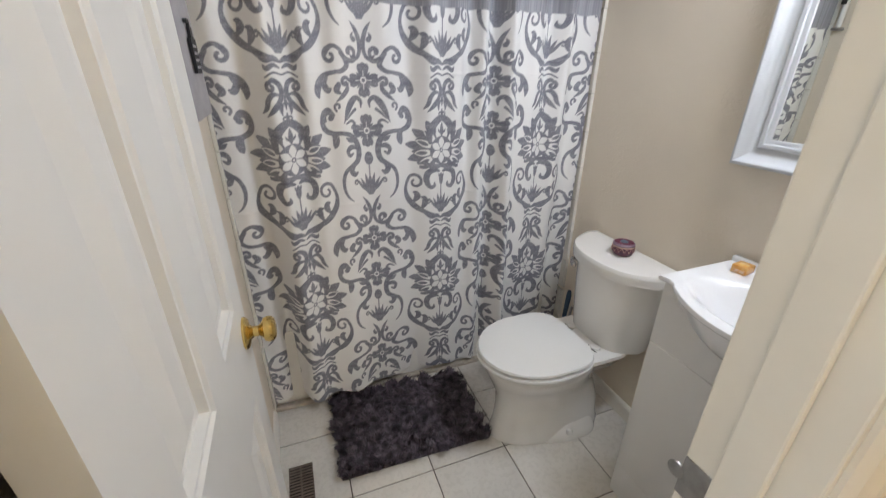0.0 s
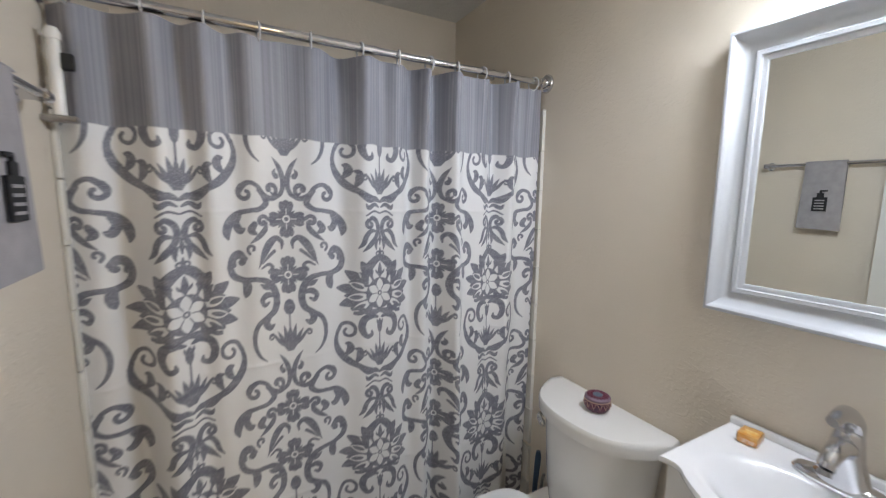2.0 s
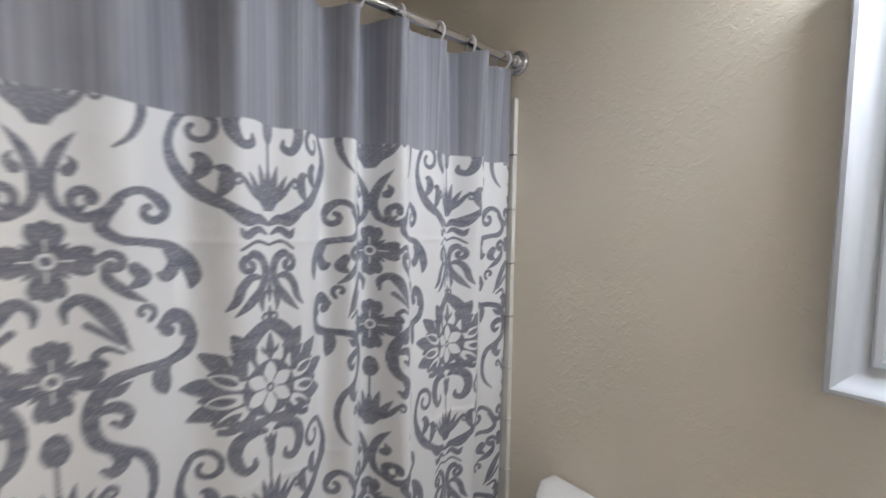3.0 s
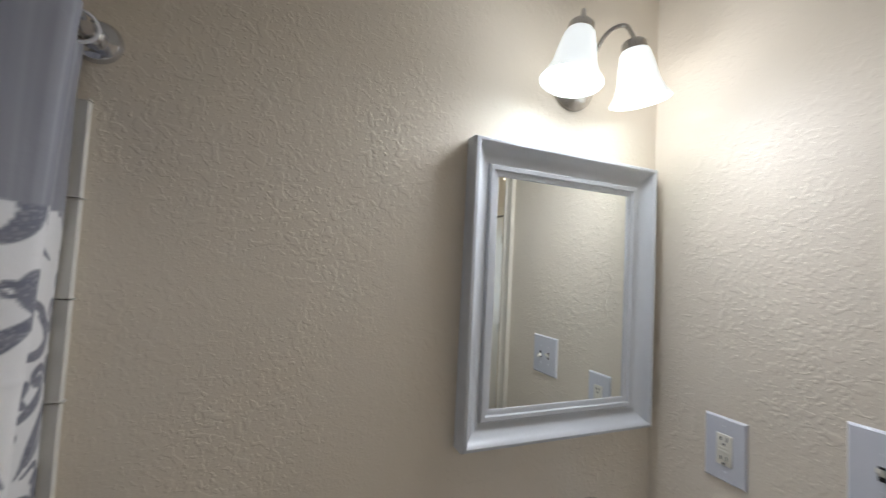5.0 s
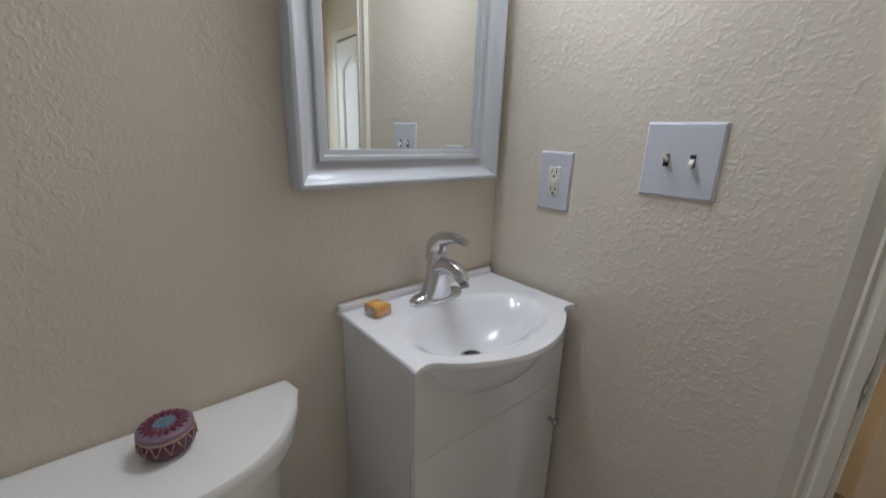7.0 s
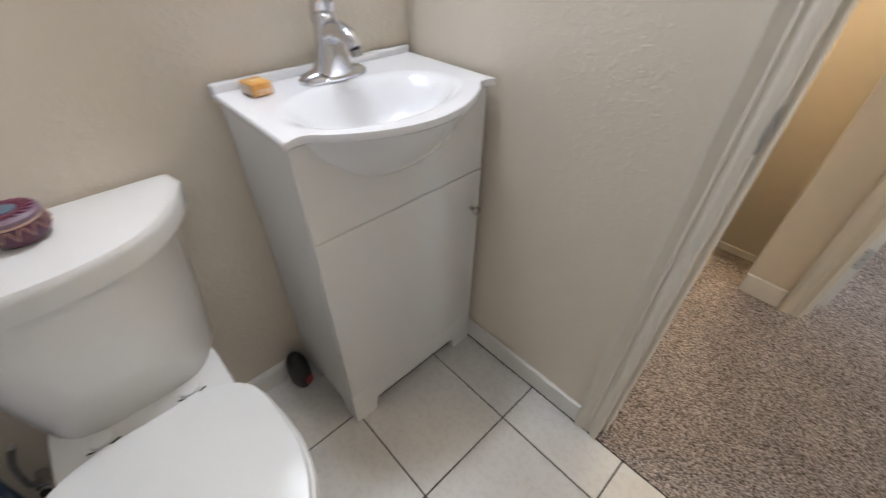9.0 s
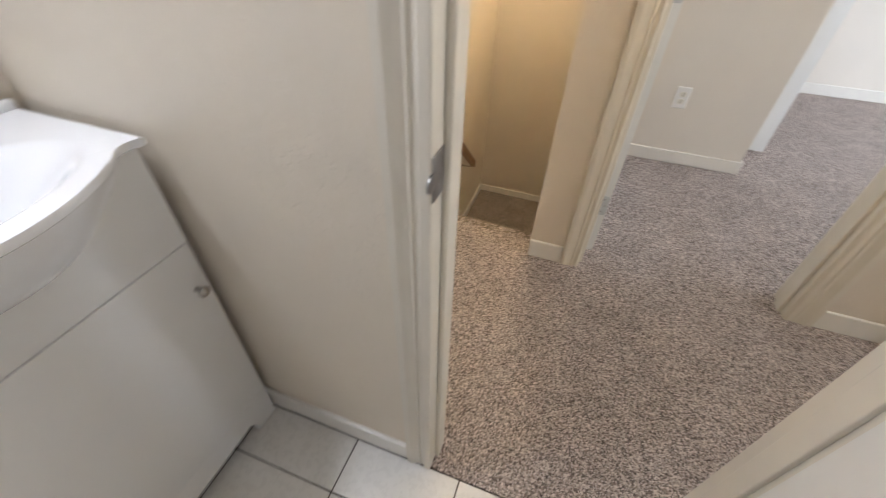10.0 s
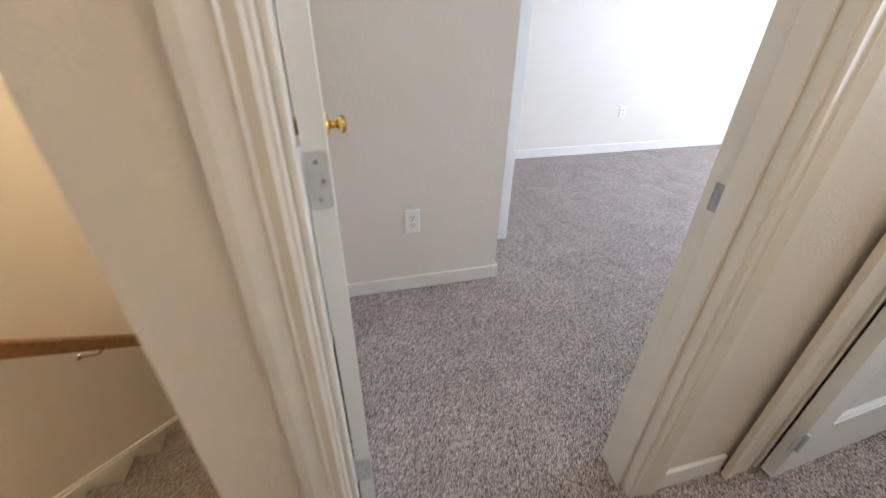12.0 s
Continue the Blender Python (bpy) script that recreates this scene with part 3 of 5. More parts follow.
def edge_hinge():
    """A hinge leaf with rounded ends, let into the door's edge, with three screws and its pin."""
    prof = [(u, z) for u, z in ([(0.032 - 0.008 + 0.008 * math.cos(a), 0.082 + 0.008 * math.sin(a)) for a in (0, 0.5, 1.0, 1.57)]
                                + [(0.0, 0.09), (0.0, 0.0)] + [(0.024 + 0.008 * math.sin(a), 0.008 - 0.008 * math.cos(a)) for a in (0, 0.5, 1.0, 1.57)])]
    plate = loft([[(d, -u, z) for u, z in prof] for d in (0.0, 0.002)])
    pin = turned(lathe([(0.0055, 0.0), (0.0055, 0.09), (0.003, 0.096)], 12), Matrix.Translation((-0.002, 0.007, 0)))
    return joined(plate, pin)


for z in (0.20, 0.955, 1.72):
    hg = part("hinge", turned(edge_hinge(), Matrix.Translation((0.006, -0.002, z)) @ Matrix.Diagonal((-1, 1, 1, 1))), M_HINGEPAINT, bed_door, "painted steel hinge")
    for k in range(3):
        part("screw", turned(lathe([(0.0036, 0), (0.0036, 0.0008), (0.002, 0.0014)], 10), Matrix.Translation((0.004, -0.016 - 0.007 * (k == 1), z + 0.016 + 0.029 * k))
                             @ Matrix.Rotation(radians(-90), 4, 'Y')), M_STEEL, hg)
tagged(part("strike_plate", joined(box(BED_L, BED_L + 0.0025, -1.062, -1.040, 0.885, 0.942, 0.001), box(BED_L + 0.002, BED_L + 0.0032, -1.056, -1.046, 0.90, 0.927)),
            M_STEEL), "dark steel strike plate on the bedroom door jamb", "strike plate", "", "structure")

# linen closet door in the hall, closed but proud of its casing
linen = thing("door_3", -2.300, -0.925, 0, 183.5, "white moulded door with arched panels, nearly closed, in the hall", "door")
part("leaf", turned(panel_leaf(0.64, 2.02, 0.034, two_panels(0.64, 2.02)), Matrix.Translation((0.0, 0.0, 0))), M_WHITEDOOR, linen, smooth=False)
for z in (0.16, 1.0, 1.78):
    part("hinge", joined(box(-0.038, -0.002, -0.036, -0.033, z, z + 0.075, 0.0), turned(lathe([(0.006, 0), (0.006, 0.075)], 12), Matrix.Translation((-0.004, -0.040, z)))),
         M_HINGEPAINT, linen, "painted steel hinge")
part("knob", turned(knob(), Matrix.Translation((0.58, -0.034, 0.93)) @ Matrix.Rotation(radians(180), 4, 'Z')), M_BRASS, linen, "polished brass knob")

# folded closet door in the bedroom
closet = thing("closet_door", CL_X, -2.42, 0.02, 0, "white bifold closet door folded open beside the closet", "closet door")
for k in range(2):
    part("leaf", box(-0.20, -0.004, -0.034 - 0.034 * k, -0.004 - 0.034 * k, 0, 1.99, 0.003), M_WHITEDOOR, closet)

# unseen windows added for daylight: two in the bedroom, one at hall's end


def window(name, label, along, at, u0, u1, z0, z1, bars):
    """Frame members and panes in an opening; along: the axis on which u runs, at: the place of its plane on the other one."""
    win = tagged(new(name), label, "window", "", "structure")

    def piece(d0, d1, a, b, c, d, bevel):
        return box(a, b, at + d0, at + d1, c, d, bevel) if along == "x" else box(at + d0, at + d1, a, b, c, d, bevel)

    w = 0.05
    marks = [u0 + w] + [u0 + (u1 - u0) * k / bars for k in range(1, bars)] + [u1 - w]
    members = [(u0, u1, z0, z0 + w), (u0, u1, z1 - w, z1), (u0, u0 + w, z0 + w, z1 - w), (u1 - w, u1, z0 + w, z1 - w)]
    members += [(m - 0.025, m + 0.025, z0 + w, z1 - w) for m in marks[1:-1]]
    for a, b, c, d in members:
        part("window_frame", piece(-0.03, 0.03, a, b, c, d, 0.003), M_WHITEDOOR, win)
    for k in range(bars):
        a, b = marks[k] + (0.025 if k else 0), marks[k + 1] - (0.025 if k < bars - 1 else 0)
        part("pane", piece(-0.0025, 0.0025, a, b, z0 + w, z1 - w, 0), M_WINGLASS, win).visible_shadow = False


window("unseen_window_1", "unseen white framed bedroom window", "x", HALL_Y - 0.045, -5.6, -3.9, 0.8, 2.1, 2)
window("unseen_window_3", "unseen white framed bedroom window", "y", BED_W - 0.06, -2.82, -1.22, 0.8, 2.1, 2)
window("unseen_window_2", "unseen white framed window added at the end of the hall", "y", HALL_L - 0.06, -0.83, -0.23, 0.9, 2.0, 1)

# ---------------------------------------------------------------- tub and surround
tub = thing("bathtub", -0.715, 1.61, 0, 0, "white enamelled alcove bathtub behind the shower curtain", "bathtub")


def oval(hx, hy, z, n=40, p=3.0, cx=0.0, cy=0.0):
    out = []
    for k in range(n):
        a = 2 * math.pi * k / n
        c, s = math.cos(a), math.sin(a)
        out.append((cx + hx * math.copysign(abs(c) ** (2 / p), c), cy + hy * math.copysign(abs(s) ** (2 / p), s), z))
    return out


part("shell", loft([oval(0.714, 0.318, 0.0, p=60), oval(0.714, 0.318, 0.37, p=60), oval(0.710, 0.314, 0.385, p=40), oval(0.64, 0.25, 0.385, p=5), oval(0.62, 0.235, 0.36, p=4),
                    oval(0.57, 0.20, 0.12, p=3.5), oval(0.50, 0.15, 0.08, p=3)]), M_PORC, tub)
part("drain", turned(lathe([(0.03, 0), (0.03, 0.004), (0.01, 0.005)], 20), Matrix.Translation((0.4, 0, 0.08))), M_CHROME, tub)
structure("trim_tub_base", box(XL, -0.02, 1.262, 1.291, 0, 0.022, 0.006), M_CAULK)

# ---------------------------------------------------------------- shower rod, rings, curtain
ROD_Y, ROD_Z = 1.222, 1.853


def flange(sign):
    prof = [(0.0004, 0), (0.034, 0.0), (0.034, 0.004), (0.030, 0.010), (0.018, 0.013), (0.017, 0.030), (0.0135, 0.034)]
    return turned(lathe(prof, 28), Matrix.Rotation(radians(90 * sign), 4, 'Y'))


rod = thing("shower_rod", XL, ROD_Y, ROD_Z, 0, "chrome shower curtain rod between two walls", "curtain rod")
part("bar", tube([(0.01, 0, 0), (0.75, 0, 0)], 0.0125, 20), M_CHROME, rod)
part("bar", tube([(0.70, 0, 0), (1.42, 0, 0)], 0.0108, 20), M_CHROME, rod, "slimmer telescoped chrome tube")
part("flange", turned(flange(1), Matrix.Translation((0.001, 0, 0))), M_CHROME, rod)
part("flange", turned(flange(-1), Matrix.Translation((1.429, 0, 0))), M_CHROME, rod)
hook = thing("wall_hook", -0.001, 1.58, 1.975, 0, "small chrome hook on the shower wall", "wall hook")
part("rose", turned(flange(-1), Matrix.Diagonal((0.7, 0.7, 0.7, 1))), M_CHROME, hook)
part("peg", tube([(-0.02, 0, 0), (-0.045, 0, -0.004), (-0.055, 0, 0.008)], [0.006, 0.006, 0.007], 10), M_CHROME, hook)

# cloth: x across, with denser folds towards the mirror wall; u is the length along the cloth
X_KEYS = np.array([-1.426, -1.20, -0.95, -0.663, -0.445, -0.24, -0.016])
U_KEYS = np.array([-0.24, 0.0, 0.29, 0.58, 0.87, 1.16, 1.42])
BAND_Z, HEM_Z, TOP_Z = 1.577, 0.055, 1.832
PITCH, REPEAT = 0.29, 0.572


def raster():
    """One repeat of the printed damask, as coverage on a grid of 1.2 mm: two columns, each drawn as one half and mirrored."""
    K = 1.63e-3                                   # metres of one drawing unit
    cell = 1.2e-3
    w, h = int(2 * PITCH / cell), int(REPEAT / cell)
    ink = np.zeros((h, w), np.float32)
    gy, gx = np.mgrid[0:h, 0:w].astype(np.float32)

    def disc(cx, cz, r, value=1.0):
        """cx, cz in metres from the grid's corner, wrapping round."""
        r = max(r, cell * 0.6)
        px, pz, pr = cx / cell, cz / cell, r / cell
        n = int(pr + 2)
        ix, iz = int(px), int(pz)
        xs, zs = np.arange(ix - n, ix + n + 1), np.arange(iz - n, iz + n + 1)
        d = np.sqrt((xs[None, :] - px) ** 2 + (zs[:, None] - pz) ** 2)
        cover = np.clip(pr - d + 0.5, 0, 1).astype(np.float32)
        where = np.ix_(zs % h, xs % w)
        if value > 0:
            ink[where] = np.maximum(ink[where], cover)
        else:
            ink[where] = np.minimum(ink[where], 1 - cover)

    def stroke(col, pts, value=1.0, both=True):
        """A line of (dx, dz, width) in drawing units about a column's flower, z down, swelling and tapering."""
        line = smooth_line(pts, 14)
        for side in ((-1, 1) if both else (1,)):
            for x, z, wd in line:
                disc((col * PITCH + PITCH / 2) + side * x * K, z * K + 0.2, wd * K / 2 * (1.1 if value > 0 else 1.0), value)

    def petal(col, x, z, ang, length, width, value=1.0, both=True):
        c, s = math.cos(radians(ang)), math.sin(radians(ang))
        stroke(col, [(x + c * length * t, z + s * length * t, width * (math.sin(math.pi * (0.12 + 0.83 * t)) ** 0.8) + 0.5) for t in (0, 0.25, 0.5, 0.75, 1)], value, both)

    def flower(col, z, size):
        for a in (0, 90, 180, 270):
            for off, wd in ((0, 0.46), (-17, 0.34), (17, 0.34)):
                ca, sa = math.cos(radians(a + off)), math.sin(radians(a + off))
                stroke(col, [(ca * size * q, z + sa * size * q, size * wd * e) for q, e in ((0.15, 0.5), (0.45, 0.85), (0.75, 1.0), (0.93, 0.45))], both=False)
            petal(col, 0, z, a + 45, size * 0.62, size * 0.16, both=False)
            stroke(col, [(math.cos(radians(a)) * size * r, z + math.sin(radians(a)) * size * r, 1.6) for r in (0.28, 0.55)], -1, False)
        ring = [(5.5 * math.cos(t * math.pi / 4), z + 5.5 * math.sin(t * math.pi / 4), 3.0) for t in range(9)]
        stroke(col, ring, -1, False)

    def curl(col, cx, cz, r, start, turn, w0, w1, both=True):
        """A spiral from radius r inwards, through turn degrees."""
        pts = []
        for k in range(9):
            t = k / 8
            a, rr = radians(start + turn * t), r * (1 - 0.72 * t)
            pts.append((cx + rr * math.cos(a), cz + rr * math.sin(a), w0 + (w1 - w0) * t))
        stroke(col, pts, 1.0, both)

    def tulip(col, z, s):
        for dx, top, wd in ((0, -44, 10), (12, -46, 9), (25, -36, 8)):
            stroke(col, [(dx * 0.2 * s, z + 4, 3), (dx * 0.5 * s, z + top * 0.35 * s, wd * s), (dx * 0.75 * s, z + top * 0.7 * s, wd * 0.75 * s), (dx * s, z + top * s, 1)], both=dx > 0)
        stroke(col, [(5 * s, z - 2, 4), (20 * s, z - 14 * s, 6), (33 * s, z - 30 * s, 4), (41 * s, z - 27 * s, 2)])
        curl(col, 36 * s, z - 26 * s, 7 * s, -100, 260, 3.5, 3)

    # column A: stacked flowers between S-scrolls
    a = 0
    flower(a, 0, 32)
    flower(a, 100, 33)
    stroke(a, [(22, -106, 1), (12, -92, 7), (5, -74, 9), (4, -58, 8), (9, -44, 7), (18, -39, 6), (26, -46, 3)])
    stroke(a, [(16, -74, 9), (20, -80, 6), (17, -86, 2)])
    curl(a, 27, -52, 12, 120, 250, 6, 9)
    stroke(a, [(8, -44, 6), (24, -36, 8), (40, -42, 9), (50, -56, 7), (64, -62, 7), (76, -56, 9), (84, -42, 6)])
    curl(a, 72, -44, 14, -60, 300, 8, 6)
    stroke(a, [(50, -50, 4), (40, -40, 9), (36, -28, 10), (48, -18, 8), (66, -15, 7), (86, -10, 9), (100, 4, 14), (106, 20, 13), (104, 32, 4)])
    stroke(a, [(82, -6, 4), (90, 6, 11), (84, 18, 12), (76, 16, 4)])
    curl(a, 43, 3, 10, 200, 300, 6, 8)
    stroke(a, [(36, 6, 4), (40, 18, 9), (52, 30, 8), (66, 40, 2)])
    stroke(a, [(58, 8, 10), (64, 18, 12), (56, 24, 5)])
    stroke(a, [(10, 52, 3), (10, 40, 7), (20, 33, 9), (32, 42, 13), (42, 58, 11), (50, 76, 4), (54, 84, 1)])
    stroke(a, [(24, 56, 6), (34, 64, 5), (46, 76, 2)])
    curl(a, 64, 50, 9, 60, -280, 5, 5)
    stroke(a, [(34, 92, 7), (28, 84, 6), (36, 78, 5), (48, 84, 3)])
    stroke(a, [(76, 66, 6), (86, 56, 8), (98, 62, 9), (103, 80, 10), (97, 96, 11), (80, 103, 9), (58, 103, 8), (40, 108, 10), (28, 122, 12), (23, 142, 12), (28, 162, 11), (44, 174, 9),
               (58, 184, 8), (66, 202, 8), (66, 224, 7), (58, 242, 5), (46, 253, 2)])
    curl(a, 86, 70, 13, 30, -260, 9, 10)
    stroke(a, [(84, 104, 4), (76, 112, 14), (77, 124, 13), (80, 134, 2)])
    stroke(a, [(30, 120, 4), (42, 118, 9), (52, 112, 2)])
    stroke(a, [(27, 136, 4), (40, 132, 10), (50, 140, 8), (46, 150, 7), (38, 146, 4)])
    stroke(a, [(34, 168, 5), (44, 182, 12), (38, 192, 10), (30, 188, 4)])
    stroke(a, [(0, 146, 2), (0, 152, 12), (0, 164, 13), (0, 172, 4)], both=False)
    stroke(a, [(6, 148, 2), (8, 160, 5), (5, 170, 3)])
    stroke(a, [(0, 172, 3), (0, 200, 3)], both=False)
    tulip(a, 236, 0.95)

    # column B: lotus over a lyre of scrolls, tied to the next by two back-to-back scrolls
    b, o = 1, 150

    def ray(ang, r0, r1, width, value=1.0):
        c, q = math.cos(radians(ang)), math.sin(radians(ang))
        petal(b, r0 * c, o + r0 * q, ang, r1 - r0, width, value)

    for ang, tip in ((-58, 76), (-34, 82), (-10, 86), (14, 82), (36, 66)):
        ray(ang, 30, tip, 20)
        ray(ang + 12, 34, tip - 16, 14)
    for ang in (-46, -20, 6, 30):
        ray(ang, 31, 64, 15, -1)
        ray(ang, 41, 62, 7.5)
    stroke(b, [(0, o - 74, 12), (15, o - 66, 16), (28, o - 52, 17), (34, o - 36, 14), (32, o - 20, 9)])
    stroke(b, [(0, o - 54, 3), (9, o - 50, 8), (13, o - 38, 9), (10, o - 28, 7)], -1)
    stroke(b, [(0, o - 62, 2), (0, o - 52, 8), (0, o - 42, 10), (0, o - 34, 4)], both=False)
    stroke(b, [(0, o - 38, 3), (8, o - 43, 4), (11, o - 49, 1)])
    curl(b, 6, o - 80, 7, 150, 260, 4, 3)
    stroke(b, [(0, o - 92, 2), (0, o - 84, 6), (0, o - 76, 8)], both=False)
    stroke(b, [(24 * math.cos(t * math.pi / 8), o + 24 * math.sin(t * math.pi / 8), 15) for t in range(17)], both=False)
    for k in range(6):
        petal(b, 0, o, 60 * k + 30, 28, 17, -1, both=False)
    for k in range(6):
        ang = radians(60 * k + 60)
        stroke(b, [(8 * math.cos(ang), o + 8 * math.sin(ang), 1.6), (26 * math.cos(ang), o + 26 * math.sin(ang), 2.6)], both=False)
    stroke(b, [(4 * math.cos(t * math.pi / 4), o + 4 * math.sin(t * math.pi / 4), 3) for t in range(9)], both=False)
    stroke(b, [(0, o + 36, 8), (14, o + 38, 11), (30, o + 36, 10), (46, o + 28, 8), (58, o + 32, 2)])
    # lyre
    stroke(b, [(86, o + 72, 6), (90, o + 92, 8), (84, o + 114, 12), (66, o + 136, 13), (40, o + 151, 9), (14, o + 160, 4)])
    curl(b, 66, o + 74, 20, 0, -400, 7, 5)
    stroke(b, [(72, o + 126, 3), (62, o + 112, 13), (64, o + 102, 10), (70, o + 100, 4)])
    stroke(b, [(52, o + 142, 3), (44, o + 126, 13), (45, o + 114, 10), (52, o + 111, 4)])
    stroke(b, [(5, o + 50, 4), (20, o + 45, 12), (36, o + 53, 15), (40, o + 71, 13), (31, o + 86, 9), (20, o + 84, 8), (20, o + 76, 3)])
    stroke(b, [(16, o + 52, 1.5), (28, o + 56, 2.5), (33, o + 68, 2)], -1)
    stroke(b, [(0, o + 54, 2), (0, o + 64, 11), (0, o + 74, 10), (0, o + 82, 3)], both=False)
    stroke(b, [(3, o + 66, 2), (6, o + 60, 4), (7, o + 54, 1)])
    stroke(b, [(0, o + 82, 3), (0, o + 112, 3)], both=False)
    tulip(b, o + 148, 0.95)
    stroke(b, [(0, o + 168, 4), (13, o + 162, 10), (28, o + 164, 9), (46, o + 154, 2)])
    # tie
    stroke(b, [(3, o + 178, 3), (14, o + 173, 7), (27, o + 179, 8), (33, o + 172, 2)])
    stroke(b, [(0, o + 190, 3), (16, o + 186, 3.5), (32, o + 194, 3)])
    stroke(b, [(28, o + 206, 4), (20, o + 199, 8), (9, o + 206, 9), (5, o + 220, 9), (10, o + 236, 9), (22, o + 250, 10), (38, o + 264, 2)])
    curl(b, 24, o + 211, 9, -60, 300, 7, 6)
    stroke(b, [(7, o + 226, 3), (22, o + 224, 8), (32, o + 234, 9), (37, o + 248, 8), (46, o + 258, 2)])
    stroke(b, [(0, o + 226, 2), (0, o + 240, 6), (0, o + 252, 2)], both=False)
    stroke(b, [(4, o + 240, 2), (10, o + 250, 7), (9, o + 262, 2)])
    return ink, cell


INK, CELL = raster()


def curtain_mesh(nx, nz):
    xs = np.linspace(X_KEYS[0], X_KEYS[-1], 1500)
    u = np.interp(xs, X_KEYS, U_KEYS)
    kern = np.hanning(161)
    kern /= kern.sum()
    u = np.convolve(np.pad(u, 80, mode="reflect", reflect_type="odd"), kern, "valid")
    us = np.linspace(u[0], u[-1], nx)
    x = np.interp(us, u, xs)
    z = np.linspace(HEM_Z, TOP_Z, nz)
    X, Z = np.meshgrid(x, z)
    U = np.broadcast_to(us, X.shape)
    hang = (TOP_Z - Z) / (TOP_Z - HEM_Z)
    # long folds, pleats that die out below the rod, and soft creases
    deep = 0.020 * np.exp(-((X + 0.452) / 0.035) ** 2) - 0.022 * np.exp(-((X + 0.40) / 0.03) ** 2) + 0.014 * np.exp(-((X + 0.545) / 0.04) ** 2)
    deep += -0.017 * np.exp(-((X + 1.235) / 0.05) ** 2) + 0.016 * np.exp(-((X + 1.32) / 0.04) ** 2) - 0.010 * np.exp(-((X + 1.08) / 0.05) ** 2)
    deep += 0.012 * np.exp(-((X + 0.09) / 0.03) ** 2) - 0.010 * np.exp(-((X + 0.16) / 0.03) ** 2) + 0.012 * np.exp(-((X + 0.80) / 0.06) ** 2)
    wander = 0.012 * np.sin(2.1 * hang + 9 * X)
    pleat = 0.030 * np.cos(2 * math.pi * (U - 0.02) / 0.141 + 0.8 * np.sin(9 * U)) * (0.75 + 0.5 * np.sin(17 * U)) * np.exp(-hang * 2.8)
    small = 0.0016 * np.sin(31 * X + 3.0 * np.sin(5 * Z)) + 0.0012 * np.sin(57 * X + 11 * Z) * np.exp(-hang * 2)
    crease = -0.0022 * (np.exp(-((Z - 1.375) / 0.006) ** 2) + np.exp(-((Z - 0.93) / 0.006) ** 2) + np.exp(-((Z - 0.48) / 0.006) ** 2)) * (0.4 + 0.6 * np.sin(7 * U) ** 2)
    Y = ROD_Y + 0.004 + 0.022 * hang + 2.9 * deep * (0.6 + 0.6 * hang) * (0.9 + 0.3 * np.sin(3 * hang + 20 * X)) + wander * hang + pleat + small + crease
    drop = -0.006 * (0.5 - 0.5 * np.cos(2 * math.pi * (U - 0.02) / 0.141)) * np.exp(-hang * 9) + 0.010 * np.sin(4 * U + 1.0) * hang
    Zr = Z + drop
    # print
    col = np.mod((U + PITCH / 2) / PITCH + 1, 2) * PITCH        # column B sits at u = 0
    row = np.mod((1.352 - Z) + 0.2, REPEAT)
    cx, cz = col / CELL - 0.0, row / CELL
    h, w = INK.shape
    x0, z0 = np.floor(cx).astype(int), np.floor(cz).astype(int)
    fx, fz = cx - x0, cz - z0
    ink = ((INK[z0 % h, x0 % w] * (1 - fx) + INK[z0 % h, (x0 + 1) % w] * fx) * (1 - fz)
           + (INK[(z0 + 1) % h, x0 % w] * (1 - fx) + INK[(z0 + 1) % h, (x0 + 1) % w] * fx) * fz)
    rng = np.random.default_rng(5)
    # header band of fine upright stripes
    n = 900
    stripe = np.repeat(rng.uniform(0, 1, n // 2), 2) * 0.55 + rng.uniform(0, 1, n) * 0.2 + 0.25 * np.interp(np.arange(n), np.arange(0, n, 30), rng.uniform(0, 1, n // 30))
    S = np.interp((U - U.min()) / (U.max() - U.min()) * (n - 1), np.arange(n), stripe)
    white = np.array([0.82, 0.815, 0.815])
    grey = np.array([0.165, 0.170, 0.215])
    lo, hi = np.array([0.20, 0.203, 0.235]), np.array([0.40, 0.405, 0.45])
    worn = 1 - 0.22 * np.clip(rng.uniform(0, 1, ink.shape) * 2 - 1, 0, 1) ** 2 - 0.10 * (0.5 + 0.5 * np.sin(23 * U + 9 * np.sin(31 * Z)) * np.sin(41 * Z + 3))
    body = white * (1 - (ink * worn)[..., None]) + grey * (ink * worn)[..., None]
    band = lo + (hi - lo) * S[..., None]
    edge = BAND_Z + 0.002 * np.sin(60 * U)
    is_band = np.clip((Z - edge) / 0.003, 0, 1)[..., None]
    rgb = body * (1 - is_band) + band * is_band
    verts = np.stack([X, Y, Zr], -1).reshape(-1, 3)
    idx = np.arange(nx * nz).reshape(nz, nx)
    quads = np.stack([idx[:-1, :-1], idx[:-1, 1:], idx[1:, 1:], idx[1:, :-1]], -1).reshape(-1, 4)
    me = bpy.data.meshes.new("curtain_cloth")
    me.vertices.add(len(verts))
    me.vertices.foreach_set("co", verts.astype(np.float32).ravel())
    me.loops.add(quads.size)
    me.loops.foreach_set("vertex_index", quads.astype(np.int32).ravel())
    me.polygons.add(len(quads))
    me.polygons.foreach_set("loop_start", np.arange(0, quads.size, 4, dtype=np.int32))
    me.polygons.foreach_set("loop_total", np.full(len(quads), 4, np.int32))
    me.update(calc_edges=True)
    me.polygons.foreach_set("use_smooth", np.ones(len(quads), bool))
    att = me.color_attributes.new("print", 'FLOAT_COLOR', 'POINT')
